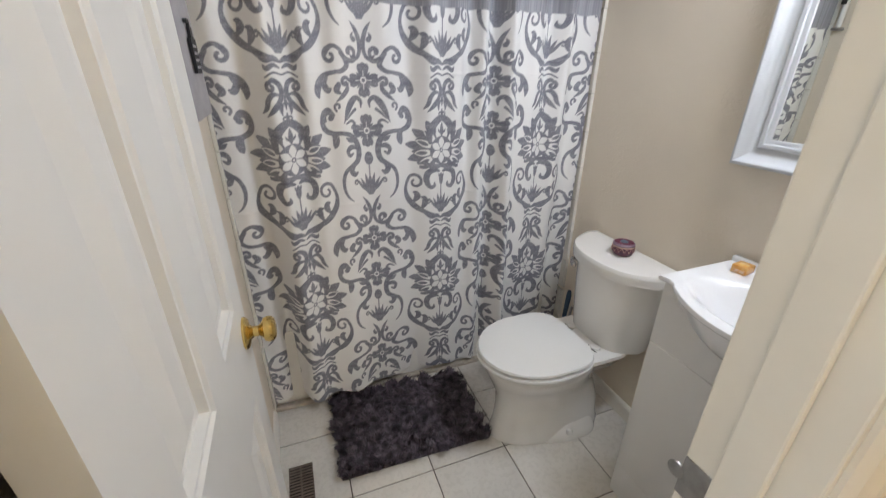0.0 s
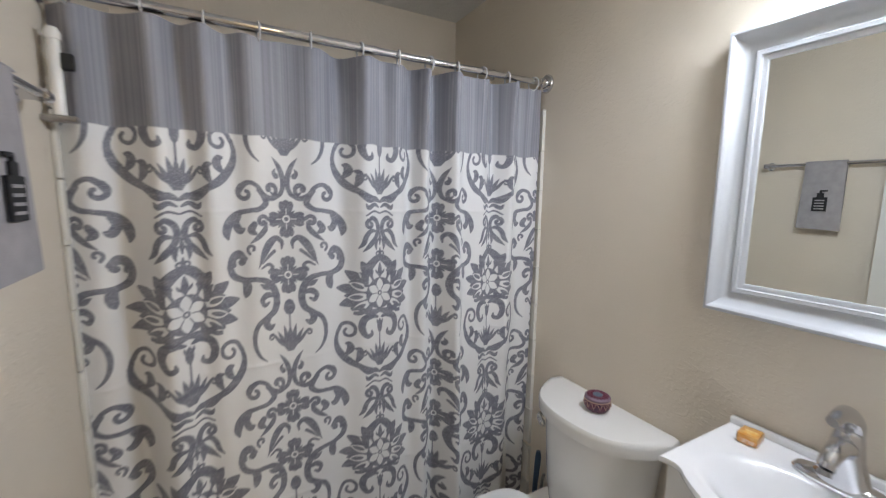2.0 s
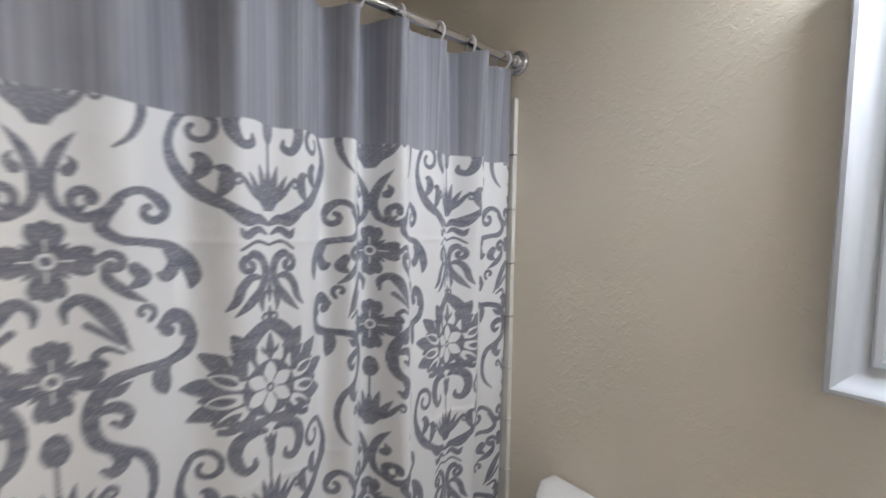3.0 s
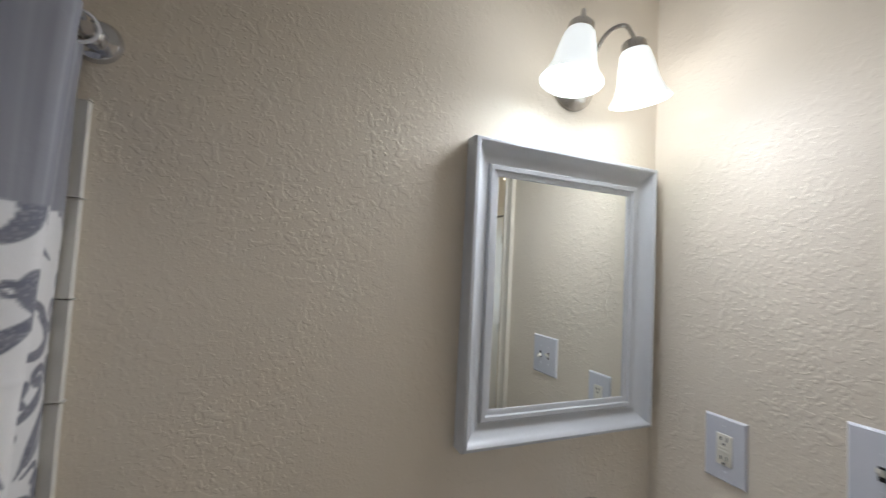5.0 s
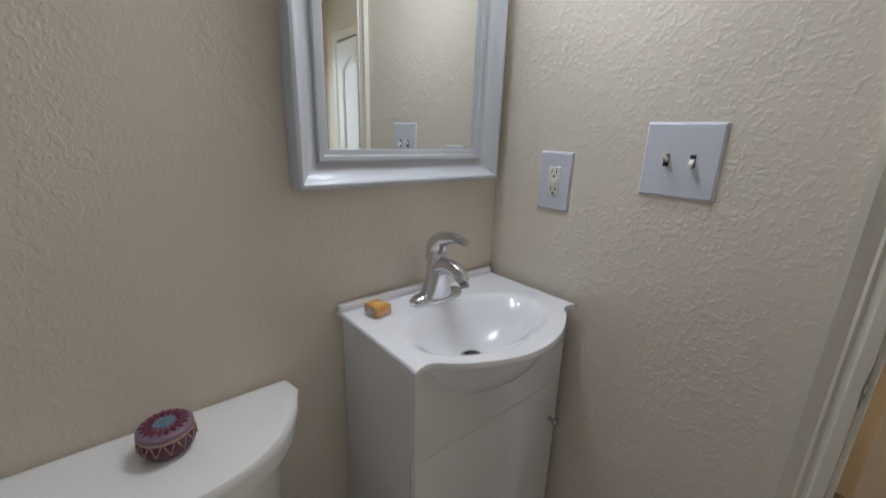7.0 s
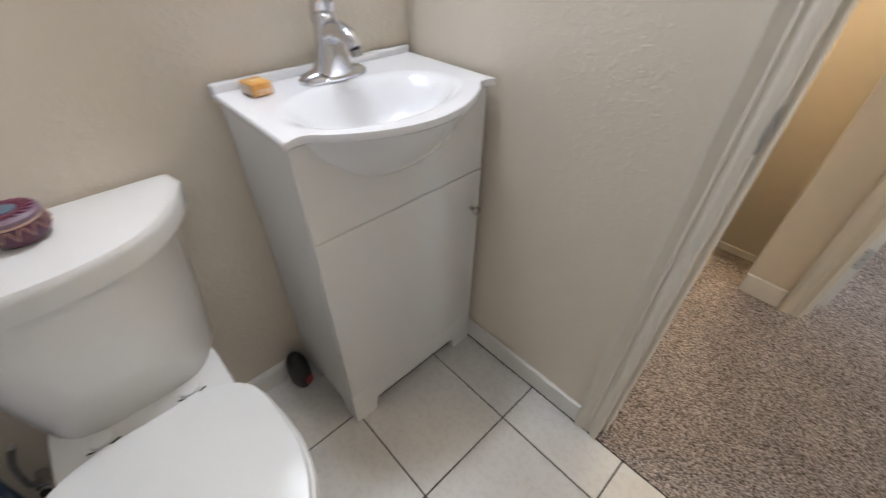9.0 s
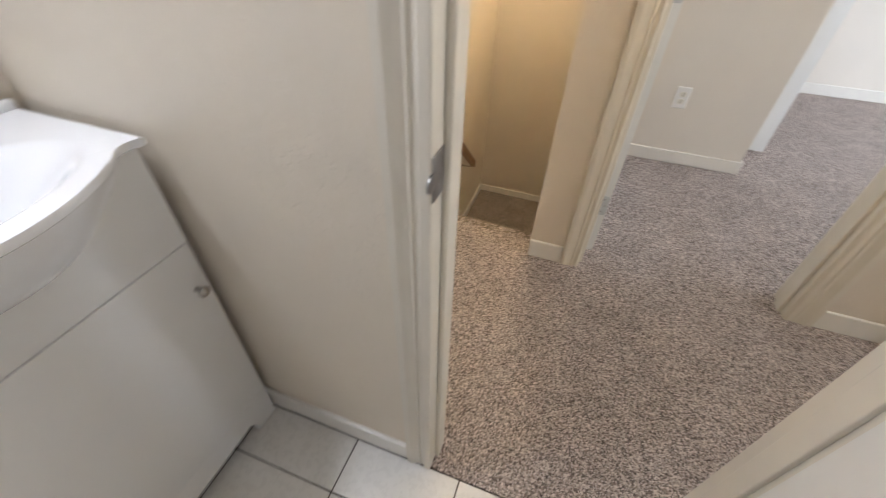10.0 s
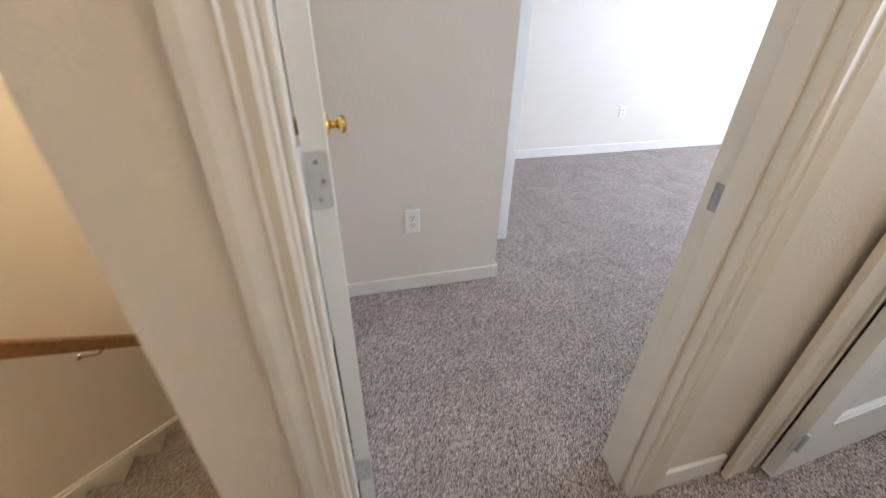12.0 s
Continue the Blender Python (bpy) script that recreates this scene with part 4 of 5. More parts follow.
    att.data.foreach_set("color", np.concatenate([rgb.reshape(-1, 3), np.ones((len(verts), 1))], 1).astype(np.float32).ravel())
    return me


def cloth_material():
    m = mat("printed_polyester", (0.8, 0.78, 0.74), 0.62, var=0.0)
    n, l = m.node_tree.nodes, m.node_tree.links
    b = n["Principled BSDF"]
    a = n.new("ShaderNodeVertexColor")
    a.layer_name = "print"
    l.new(a.outputs["Color"], b.inputs["Base Color"])
    b.inputs["Sheen Weight"].default_value = 0.15
    geo = n.new("ShaderNodeNewGeometry")
    weave = n.new("ShaderNodeTexNoise")
    weave.inputs["Scale"].default_value = 13
    weave.inputs["Detail"].default_value = 6
    l.new(geo.outputs["Position"], weave.inputs["Vector"])
    bp = n.new("ShaderNodeBump")
    bp.inputs["Distance"].default_value = 0.006
    bp.inputs["Strength"].default_value = 0.7
    l.new(weave.outputs["Fac"], bp.inputs["Height"])
    l.new(bp.outputs["Normal"], b.inputs["Normal"])
    return m


curtain = thing("shower_curtain", -0.715, ROD_Y, HEM_Z, 0, "white shower curtain with grey damask print and striped grey header", "shower curtain")
cloth_me = curtain_mesh(640, 760)
cloth_me.materials.append(cloth_material())
cloth = new("cloth", cloth_me)
cloth.parent = curtain
cloth.matrix_parent_inverse = Matrix.Translation((0.715, -ROD_Y, -HEM_Z))


def ring_mesh():
    pts = [(0.0, 0.023 * math.sin(a), 0.023 * math.cos(a) - 0.009) for a in (2 * math.pi * k / 18 for k in range(19))]
    return tube(pts, 0.0028, 6, cap=False)


ring_me = mesh_of("ring", ring_mesh(), M_CLEAR)
for k in range(12):
    uu = 0.02 - 0.2115 + 0.141 * (k - 0.0)
    xx = float(np.interp(uu, U_KEYS, X_KEYS))
    if xx < -0.03:
        r = new("curtain_ring", ring_me)
        r.matrix_world = pose(xx, ROD_Y, ROD_Z, 0, 0, 14 * math.sin(3 * k))
        tagged(r, "clear plastic ring holding the shower curtain", "curtain ring", "curtain rings on the rod")

# ---------------------------------------------------------------- toilet
TY = 0.840
toilet = thing("toilet", 0.0, TY, 0, 180, "white porcelain two-piece toilet with closed lid", "toilet")


def egg(x0, x1, hw, z, n=44, blunt=2.3):
    """Outline of a bowl: round front at x1, squarer back at x0."""
    out = []
    cx = x0 + (x1 - x0) * 0.46
    for k in range(n):
        a = 2 * math.pi * k / n
        c, s = math.cos(a), math.sin(a)
        rx = (x1 - cx) if c > 0 else (cx - x0)
        p = 2.0 if c > 0 else blunt + 0.8
        out.append((cx + rx * math.copysign(abs(c) ** (2 / p), c), hw * math.copysign(abs(s) ** (2 / (2.0 if c > 0 else blunt)), s), z))
    return out


part("bowl", loft([egg(0.10, 0.592, 0.126, 0.0, blunt=3), egg(0.10, 0.592, 0.126, 0.02, blunt=3), egg(0.11, 0.580, 0.118, 0.06, blunt=3), egg(0.12, 0.572, 0.114, 0.14, blunt=3),
                   egg(0.14, 0.575, 0.115, 0.22), egg(0.18, 0.605, 0.145, 0.29), egg(0.20, 0.628, 0.172, 0.345), egg(0.20, 0.634, 0.180, 0.375), egg(0.20, 0.630, 0.178, 0.390),
                   egg(0.22, 0.60, 0.15, 0.392)]), M_PORC, toilet)
part("deck", loft([oval(0.115, 0.10, 0.30, p=5, cx=0.185), oval(0.125, 0.125, 0.345, p=5, cx=0.19), oval(0.130, 0.150, 0.378, p=5, cx=0.195), oval(0.128, 0.148, 0.392, p=5, cx=0.195)]), M_PORC, toilet)
part("foot", loft([egg(0.13, 0.47, 0.150, 0.0, blunt=3), egg(0.13, 0.47, 0.150, 0.012, blunt=3), egg(0.14, 0.455, 0.140, 0.030, blunt=3), egg(0.15, 0.42, 0.112, 0.075, blunt=3),
                   egg(0.16, 0.38, 0.09, 0.12, blunt=3)]), M_PORC, toilet)
part("bolt_cap", turned(lathe([(0.016, 0), (0.016, 0.008), (0.010, 0.018), (0.001, 0.021)], 18), Matrix.Translation((0.30, 0.130, 0.030))), M_SEAT, toilet)
part("seat", loft([egg(0.235, 0.656, 0.190, 0.393), egg(0.232, 0.660, 0.194, 0.400), egg(0.235, 0.659, 0.192, 0.409), egg(0.26, 0.62, 0.16, 0.410)]), M_SEAT, toilet)
part("lid", loft([egg(0.244, 0.646, 0.180, 0.416, blunt=3.4), egg(0.239, 0.654, 0.187, 0.420, blunt=3.4), egg(0.243, 0.650, 0.184, 0.428, blunt=3.4), egg(0.28, 0.60, 0.145, 0.432, blunt=3), egg(0.36, 0.52, 0.07, 0.434)]), M_SEAT, toilet)
for s in (-1, 1):
    hg = part("seat_hinge", box(0.226, 0.250, s * 0.075 - 0.017, s * 0.075 + 0.017, 0.391, 0.414, 0.004), M_SEAT, toilet)
    part("hinge_cap", turned(loft([oval(0.018, 0.020, 0.0, p=2), oval(0.017, 0.019, 0.007, p=2), oval(0.012, 0.014, 0.009, p=2)]), Matrix.Translation((0.193, s * 0.075, 0.3915))), M_SEAT, hg)
    # thin dark tube drawn as a scuff, to set off the white cap
    part("hinge_line", tube(smooth_line([(0.206, s * 0.075 - 0.024, 0.3935), (0.213, s * 0.075 - 0.008, 0.3945), (0.213, s * 0.075 + 0.010, 0.3945), (0.208, s * 0.075 + 0.026, 0.3935)]), 0.0017, 6), M_DARK, hg, "thin dark worn line behind the hinge cap")


def tank_outline(back, bow, hw, z, n=20, corner=0.045):
    """Flat back, bowed front."""
    front = [(back + 0.145 + bow * (1 - (2 * t - 1) ** 2) - 0.10 * abs(2 * t - 1) ** 5, hw * (2 * t - 1), z) for t in (k / n for k in range(n + 1))]
    return [(back, -hw + 0.008, z)] + front + [(back, hw - 0.008, z)]


part("tank", loft([tank_outline(0.018, 0.012, 0.165, 0.392), tank_outline(0.016, 0.026, 0.175, 0.46), tank_outline(0.014, 0.036, 0.196, 0.64), tank_outline(0.012, 0.038, 0.202, 0.716)]), M_PORC, toilet)
part("tank_lid", loft([tank_outline(0.008, 0.056, 0.214, 0.705), tank_outline(0.004, 0.075, 0.235, 0.711), tank_outline(0.003, 0.078, 0.239, 0.740), tank_outline(0.006, 0.074, 0.235, 0.750),
                       tank_outline(0.012, 0.064, 0.225, 0.756), tank_outline(0.024, 0.042, 0.204, 0.758)]), M_PORC, toilet)
lever = part("flush_lever", joined(turned(lathe([(0.017, 0), (0.017, 0.006), (0.011, 0.012), (0.008, 0.020)], 18), Matrix.Translation((0.136, -0.163, 0.672)) @ Matrix.Rotation(radians(60), 4, 'Y')),
                                   tube(smooth_line([(0.150, -0.168, 0.672), (0.170, -0.160, 0.674), (0.186, -0.138, 0.671), (0.192, -0.112, 0.664)]), np.interp(np.linspace(0, 1, 25), (0, 0.5, 0.9, 1), (0.007, 0.009, 0.011, 0.006)).tolist(), 12, flat=0.7)),
             M_NICKEL, toilet, "short chrome flush lever")
# supply line and shut-off valve
supply = thing("water_supply", -0.03, 1.085, 0.0, 0, "grey braided water supply hose with shut-off valve", "supply hose")
part("hose", tube(smooth_line([(0.0, 0.0, 0.20), (-0.03, 0.0, 0.24), (-0.05, -0.02, 0.33), (-0.07, -0.05, 0.395)]), 0.006, 10), M_STEEL, supply)
part("valve", joined(turned(lathe([(0.012, 0), (0.012, 0.04), (0.007, 0.042)], 14), Matrix.Translation((0.028, 0, 0.19)) @ Matrix.Rotation(radians(-90), 4, 'Y')),
                     turned(loft([oval(0.018, 0.011, 0, p=2), oval(0.018, 0.011, 0.010, p=2)]), Matrix.Translation((-0.014, 0, 0.178)) @ Matrix.Rotation(radians(-90), 4, 'Y'))), M_CHROME, supply)
brush = thing("toilet_brush", -0.075, 1.115, 0, 0, "blue-grey toilet brush in a dark holder behind the toilet", "toilet brush")
part("holder", lathe([(0.045, 0), (0.05, 0.01), (0.042, 0.10), (0.036, 0.15), (0.030, 0.15)], 24), M_BLACK, brush)
part("handle", tube([(0, 0, 0.12), (0.0, -0.01, 0.30), (0.0, -0.02, 0.42), (0.0, -0.02, 0.445)], [0.008, 0.010, 0.012, 0.008], 12), M_BLUE, brush, "blue-grey plastic handle")

# candle tin on the tank
TIN = 0.92
tin = thing("candle_tin", -0.090, 0.828, 0.757, 0, "round plum and mauve patterned candle tin on the toilet tank", "candle tin")
part("bowl", lathe([(0.026, 0.0), (0.034, 0.004), (0.042, 0.016), (0.0445, 0.028), (0.042, 0.038), (0.040, 0.040)], 40), M_JAR, tin)
part("lid", lathe([(0.0415, 0.040), (0.0425, 0.042), (0.0425, 0.050), (0.038, 0.054), (0.001, 0.0555)], 40), M_JARLID, tin, "mauve patterned tin lid")
part("rim", lathe([(0.0430, 0.0395), (0.0440, 0.0415), (0.0430, 0.0435)], 40, cap=False), M_JARGOLD, tin)
for k in range(18):
    a = 2 * math.pi * k / 18
    tri = [(0.0370 * math.cos(a), 0.0370 * math.sin(a)), (0.027 * math.cos(a + 0.17), 0.027 * math.sin(a + 0.17)), (0.017 * math.cos(a), 0.017 * math.sin(a)), (0.027 * math.cos(a - 0.17), 0.027 * math.sin(a - 0.17))]
    part("petal", loft([[(x, y, z) for x, y in tri] for z in (0.0535, 0.0566)]), M_JARSTAR, tin)
part("medallion", lathe([(0.0155, 0.054), (0.0155, 0.0564), (0.001, 0.0568)], 24), M_JARBLUE, tin)
for k in range(14):
    a = 2 * math.pi * k / 14
    pts = [(0.0432, -0.17, 0.0375), (0.0452, 0.0, 0.020), (0.0432, 0.17, 0.0375)]
    part("zigzag", tube([(r * math.cos(a + d), r * math.sin(a + d), z) for r, d, z in pts], 0.0011, 5), M_JARGOLD, tin)

tin.scale = (TIN, TIN, TIN)

# ---------------------------------------------------------------- vanity
VX, VY0, VY1 = -0.272, 0.030, 0.488
vanity = thing("vanity_cabinet", -0.136, 0.254, 0, 0, "small white laminate vanity cabinet with one door", "cabinet")


def vloc(bm):
    return turned(bm, Matrix.Translation((0.136, -0.263, 0)))


def side_panel(y0, y1):
    pts = [(VX, 0), (VX + 0.045, 0), (VX + 0.060, 0.045), (-0.10, 0.045), (-0.08, 0.0), (-0.004, 0), (-0.004, 0.858), (VX, 0.858)]
    return loft([[(x, y, z) for x, z in pts] for y in (y0, y1)])


part("side_panel", vloc(side_panel(VY1 - 0.016, VY1)), M_CAB, vanity, smooth=False)
part("side_panel", vloc(side_panel(VY0, VY0 + 0.016)), M_CAB, vanity, smooth=False)
part("bottom", vloc(box(VX + 0.002, -0.004, VY0 + 0.016, VY1 - 0.016, 0.075, 0.091)), M_CAB, vanity)
part("back_panel", vloc(box(-0.012, -0.004, VY0 + 0.016, VY1 - 0.016, 0.091, 0.78)), M_CAB, vanity)


def toe_rail():
    """Bottom rail with a raised arch between its feet."""
    pts = [(VY0, 0), (VY0 + 0.070, 0), (VY0 + 0.075, 0.042), (VY0 + 0.085, 0.056), (VY1 - 0.085, 0.056), (VY1 - 0.075, 0.042), (VY1 - 0.070, 0), (VY1, 0), (VY1, 0.135), (VY0, 0.135)]
    return loft([[(x, y, z) for y, z in pts] for x in (VX - 0.014, VX)])


part("toe_rail", vloc(toe_rail()), M_CAB, vanity, smooth=False)


def apron():
    """Top rail of the front, cut out where the basin hangs through it."""
    cut = [(0.455 - 0.365 * k / 16, 0.858 - 0.060 * math.sin(math.pi * k / 16) ** 0.7) for k in range(17)]
    pts = [(VY0, 0.664), (VY1, 0.664), (VY1, 0.858)] + cut + [(VY0, 0.858)]
    return loft([[(x, y, z) for y, z in pts] for x in (VX - 0.014, VX)])


part("apron", vloc(apron()), M_CAB, vanity, smooth=False)
vdoor = part("door", vloc(box(VX - 0.017, VX, VY0 + 0.001, VY1 - 0.001, 0.1365, 0.6625, 0.002)), M_CAB, vanity)
part("knob", vloc(turned(lathe([(0.006, 0), (0.005, 0.010), (0.008, 0.014), (0.012, 0.018), (0.012, 0.022), (0.007, 0.026), (0.001, 0.027)], 20),
                         Matrix.Translation((VX - 0.017, VY0 + 0.030, 0.56)) @ Matrix.Rotation(radians(-90), 4, 'Y'))), M_NICKEL, vdoor, "small metal knob")

sink = thing("sink_top", -0.136, 0.254, 0.79, 0, "white moulded sink top with integral oval basin and bowed front", "sink")
Y0, Y1, TIPX, BOW, ZT = 0.024, 0.500, -0.306, 0.078, 0.876


def front_x(y, inset=0.0, bow=BOW, p=0.85):
    """The bowed front edge between two small tips."""
    t = (y - Y0) / (Y1 - Y0)
    s = max(0.0, min(1.0, (t - 0.10) / 0.8))
    dip = 0.010 * math.exp(-((t - 0.055) / 0.045) ** 2) + 0.010 * math.exp(-((t - 0.945) / 0.045) ** 2)
    return TIPX + inset + dip - bow * (math.sin(math.pi * s) ** p)


def top_outline(z, inset=0.0, bow=BOW, n=48, backx=-0.003, p=0.85):
    ys = [Y0 + inset + (Y1 - Y0 - 2 * inset) * k / n for k in range(n + 1)]
    return [(backx, Y0 + inset, z)] + [(front_x(y, inset, bow, p), y, z) for y in ys] + [(backx, Y1 - inset, z)]


def even(ring, n=120):
    """The same outline with its points spread evenly along each of its four sides."""
    pts = [Vector(p) for p in ring]
    runs = [pts[0:2], pts[1:-1], pts[-2:], [pts[-1], pts[0]]]
    out = []
    for run, k in zip(runs, (24, 60, 24, 36)):
        cum = np.cumsum([0] + [(b - a).length for a, b in zip(run, run[1:])])
        for t in np.linspace(0, cum[-1], k, endpoint=False):
            out.append(tuple(float(np.interp(t, cum, [p[c] for p in run])) for c in range(3)))
    return out


def sink_body():
    bm = bmesh.new()
    n = 48
    outer = even(top_outline(ZT))
    cx, cy = -0.222, 0.270
    # the top, as rings shrinking from the edge onto the basin's soft rim, then down the bowl
    rim = []
    for x, y, z in outer:
        a = math.atan2((y - cy) / 0.198, (x - cx) / 0.126)
        rim.append((cx + 0.126 * math.cos(a), cy + 0.198 * math.sin(a), ZT))
    rings = [[(x + (cx - x) * f, y + (cy - y) * f, ZT + u) for x, y, z in outer] for f, u in ((0.010, 0.0012), (0.03, 0.0014))]
    for f in (1.04, 1.0, 0.96, 0.92, 0.87, 0.80, 0.72, 0.62, 0.50, 0.38, 0.25, 0.12):
        d = 0.092 * (0.5 + 0.5 * math.cos(math.pi * min(1.0, f) ** 1.5))
        rings.append([(cx + 0.010 * (1 - f) + (x - cx) * f, cy + (y - cy) * f, ZT - d) for x, y, z in rim])
    under = [even(top_outline(ZT - 0.003)), even(top_outline(ZT - 0.011, 0.001)), even(top_outline(ZT - 0.014, 0.004))]
    belly = []
    for q in range(11):
        t = q / 10
        belly.append(even(top_outline(ZT - 0.016 - 0.112 * t, 0.014 + 0.034 * t, BOW * math.sqrt(1 - 0.8 * t * t), p=0.85 + 1.6 * t)))
    loft(list(reversed(belly)) + list(reversed(under)) + rings, cap=True, bm=bm)
    return bm


part("basin", turned(sink_body(), Matrix.Translation((0.136, -0.263, -0.79))), M_SINK, sink)
part("backsplash", turned(box(-0.022, -0.003, Y0, Y1, ZT - 0.004, ZT + 0.018, 0.006, 3), Matrix.Translation((0.136, -0.263, -0.79))), M_SINK, sink)
drain = part("drain", turned(lathe([(0.0165, 0.0005), (0.0175, 0.004), (0.021, 0.0052), (0.0245, 0.003), (0.0245, -0.004)], 28, cap=False), Matrix.Translation((0.136 - 0.214, -0.263 + 0.280, -0.0050))),
             M_CHROME, sink, "chrome drain ring")
# near-black cap whose colour stands in for the shaded hole of the drain
part("stopper", turned(lathe([(0.0165, 0.0008), (0.012, 0.0012), (0.008, 0.0035), (0.001, 0.0045)], 20), Matrix.Translation((0.136 - 0.214, -0.263 + 0.280, -0.0050))), M_STOPPER, drain, "dark stopper, coloured for the shaded drain hole")

faucet = thing("faucet", -0.078, 0.267, ZT, 0, "chrome single-lever bathroom faucet on the sink top", "faucet")
part("base_plate", loft([oval(0.027, 0.076, 0.001, p=2.6), oval(0.027, 0.076, 0.008, p=2.6), oval(0.022, 0.070, 0.016, p=2.6), oval(0.016, 0.040, 0.024, p=2.3)]), M_CHROME, faucet)
part("body", loft([oval(0.026, 0.050, 0.010, p=2.3), oval(0.025, 0.038, 0.030, p=2.3), oval(0.023, 0.028, 0.065, p=2.2), oval(0.022, 0.024, 0.100, p=2.2), oval(0.020, 0.021, 0.118, p=2.2),
                   oval(0.010, 0.010, 0.128, p=2.2)]), M_CHROME, faucet)
spout = part("spout", tube(smooth_line([(0.0, 0, 0.080), (-0.032, 0, 0.094), (-0.062, 0, 0.093), (-0.084, 0, 0.083), (-0.094, 0, 0.071)]), np.interp(np.linspace(0, 1, 33), (0, 0.35, 0.75, 1), (0.022, 0.017, 0.0145, 0.013)).tolist(), 18),
             M_CHROME, faucet)
part("aerator", turned(lathe([(0.0105, 0), (0.0105, 0.010)], 18), Matrix.Translation((-0.098, 0, 0.060)) @ Matrix.Rotation(radians(22), 4, 'Y')), M_STEEL, spout)
part("lever", tube(smooth_line([(0.010, 0, 0.100), (0.006, 0, 0.128), (-0.014, 0, 0.152), (-0.055, 0, 0.164), (-0.096, 0, 0.162)]), np.interp(np.linspace(0, 1, 33), (0, 0.3, 0.55, 0.8, 1), (0.023, 0.024, 0.019, 0.013, 0.010)).tolist(), 18, flat=0.8),
     M_CHROME, faucet)
soap = thing("soap_bar", -0.068, 0.425, ZT + 0.001, 8, "small orange bar of soap in shiny wrapping on the sink", "soap")
part("bar", box(-0.024, 0.024, -0.020, 0.020, 0, 0.024, 0.004, 2), M_SOAP, soap)
part("wrapper_end", box(-0.016, 0.016, 0.0195, 0.0225, 0.003, 0.021, 0.002), mat("pale_wrapper", (0.75, 0.60, 0.48), 0.3, var=0.4, scale=120), soap, "pale folded wrapper end")
part("wrapper_print", box(-0.017, 0.004, -0.014, 0.010, 0.0236, 0.0246, 0.0004), mat("yellow_wrapper_print", (0.85, 0.62, 0.22), 0.3, var=0.5, scale=140, second=(0.80, 0.40, 0.06)), soap, "yellow printed patch")
part("wrapper_print", box(-0.0246, -0.0236, -0.016, 0.013, 0.004, 0.013, 0.0004), mat("white_wrapper_print", (0.82, 0.72, 0.60), 0.3, var=0.6, scale=200, second=(0.70, 0.30, 0.05)), soap, "pale printed band")
fresh = thing("air_freshener", -0.052, 0.528, 0, 20, "dark plastic air freshener on the floor beside the vanity", "air freshener")
part("shell", loft([oval(0.028, 0.024, 0.0, p=2.4), oval(0.033, 0.028, 0.015, p=2.3), oval(0.035, 0.030, 0.06, p=2.2), oval(0.031, 0.027, 0.10, p=2.1), oval(0.022, 0.020, 0.126, p=2),
                    oval(0.008, 0.008, 0.137, p=2)]), M_BLACK, fresh)
part("insert", turned(loft([oval(0.018, 0.014, 0, p=2), oval(0.017, 0.013, 0.005, p=2)]), Matrix.Translation((-0.033, 0, 0.034)) @ Matrix.Rotation(radians(-90), 4, 'Y')), M_RED, fresh, "dark red plastic insert")

# ---------------------------------------------------------------- mirror
MY0, MY1, MZ0, MZ1 = 0.038, 0.571, 1.152, 1.812
mirror = thing("wall_mirror", -0.001, (MY0 + MY1) / 2, MZ0, 0, "rectangular wall mirror in a moulded white frame", "mirror")


def framed(prof, y0, y1, z0, z1):
    """Mitred frame: prof gives (inset from the outer edge, height off the wall)."""
    rings = []
    for d, hgt in prof:
        rings.append([(-hgt, y0 + d, z0 + d), (-hgt, y1 - d, z0 + d), (-hgt, y1 - d, z1 - d), (-hgt, y0 + d, z1 - d)])
    return loft(rings, cap=False)


fm = Matrix.Translation((0, -(MY0 + MY1) / 2, -MZ0))
part("frame", turned(framed([(0, 0), (0, 0.036), (0.003, 0.041), (0.009, 0.042), (0.013, 0.039), (0.016, 0.032), (0.026, 0.023), (0.038, 0.0155), (0.049, 0.0125), (0.0505, 0.019),
                             (0.053, 0.0205), (0.061, 0.0195), (0.063, 0.0145), (0.071, 0.0135), (0.074, 0.012), (0.075, 0.008)], MY0, MY1, MZ0, MZ1), fm), M_FRAME, mirror)
part("glass", turned(box(-0.0095, -0.002, MY0 + 0.070, MY1 - 0.070, MZ0 + 0.070, MZ1 - 0.070), fm), M_MIRROR, mirror, "clear silvered mirror glass", smooth=False)

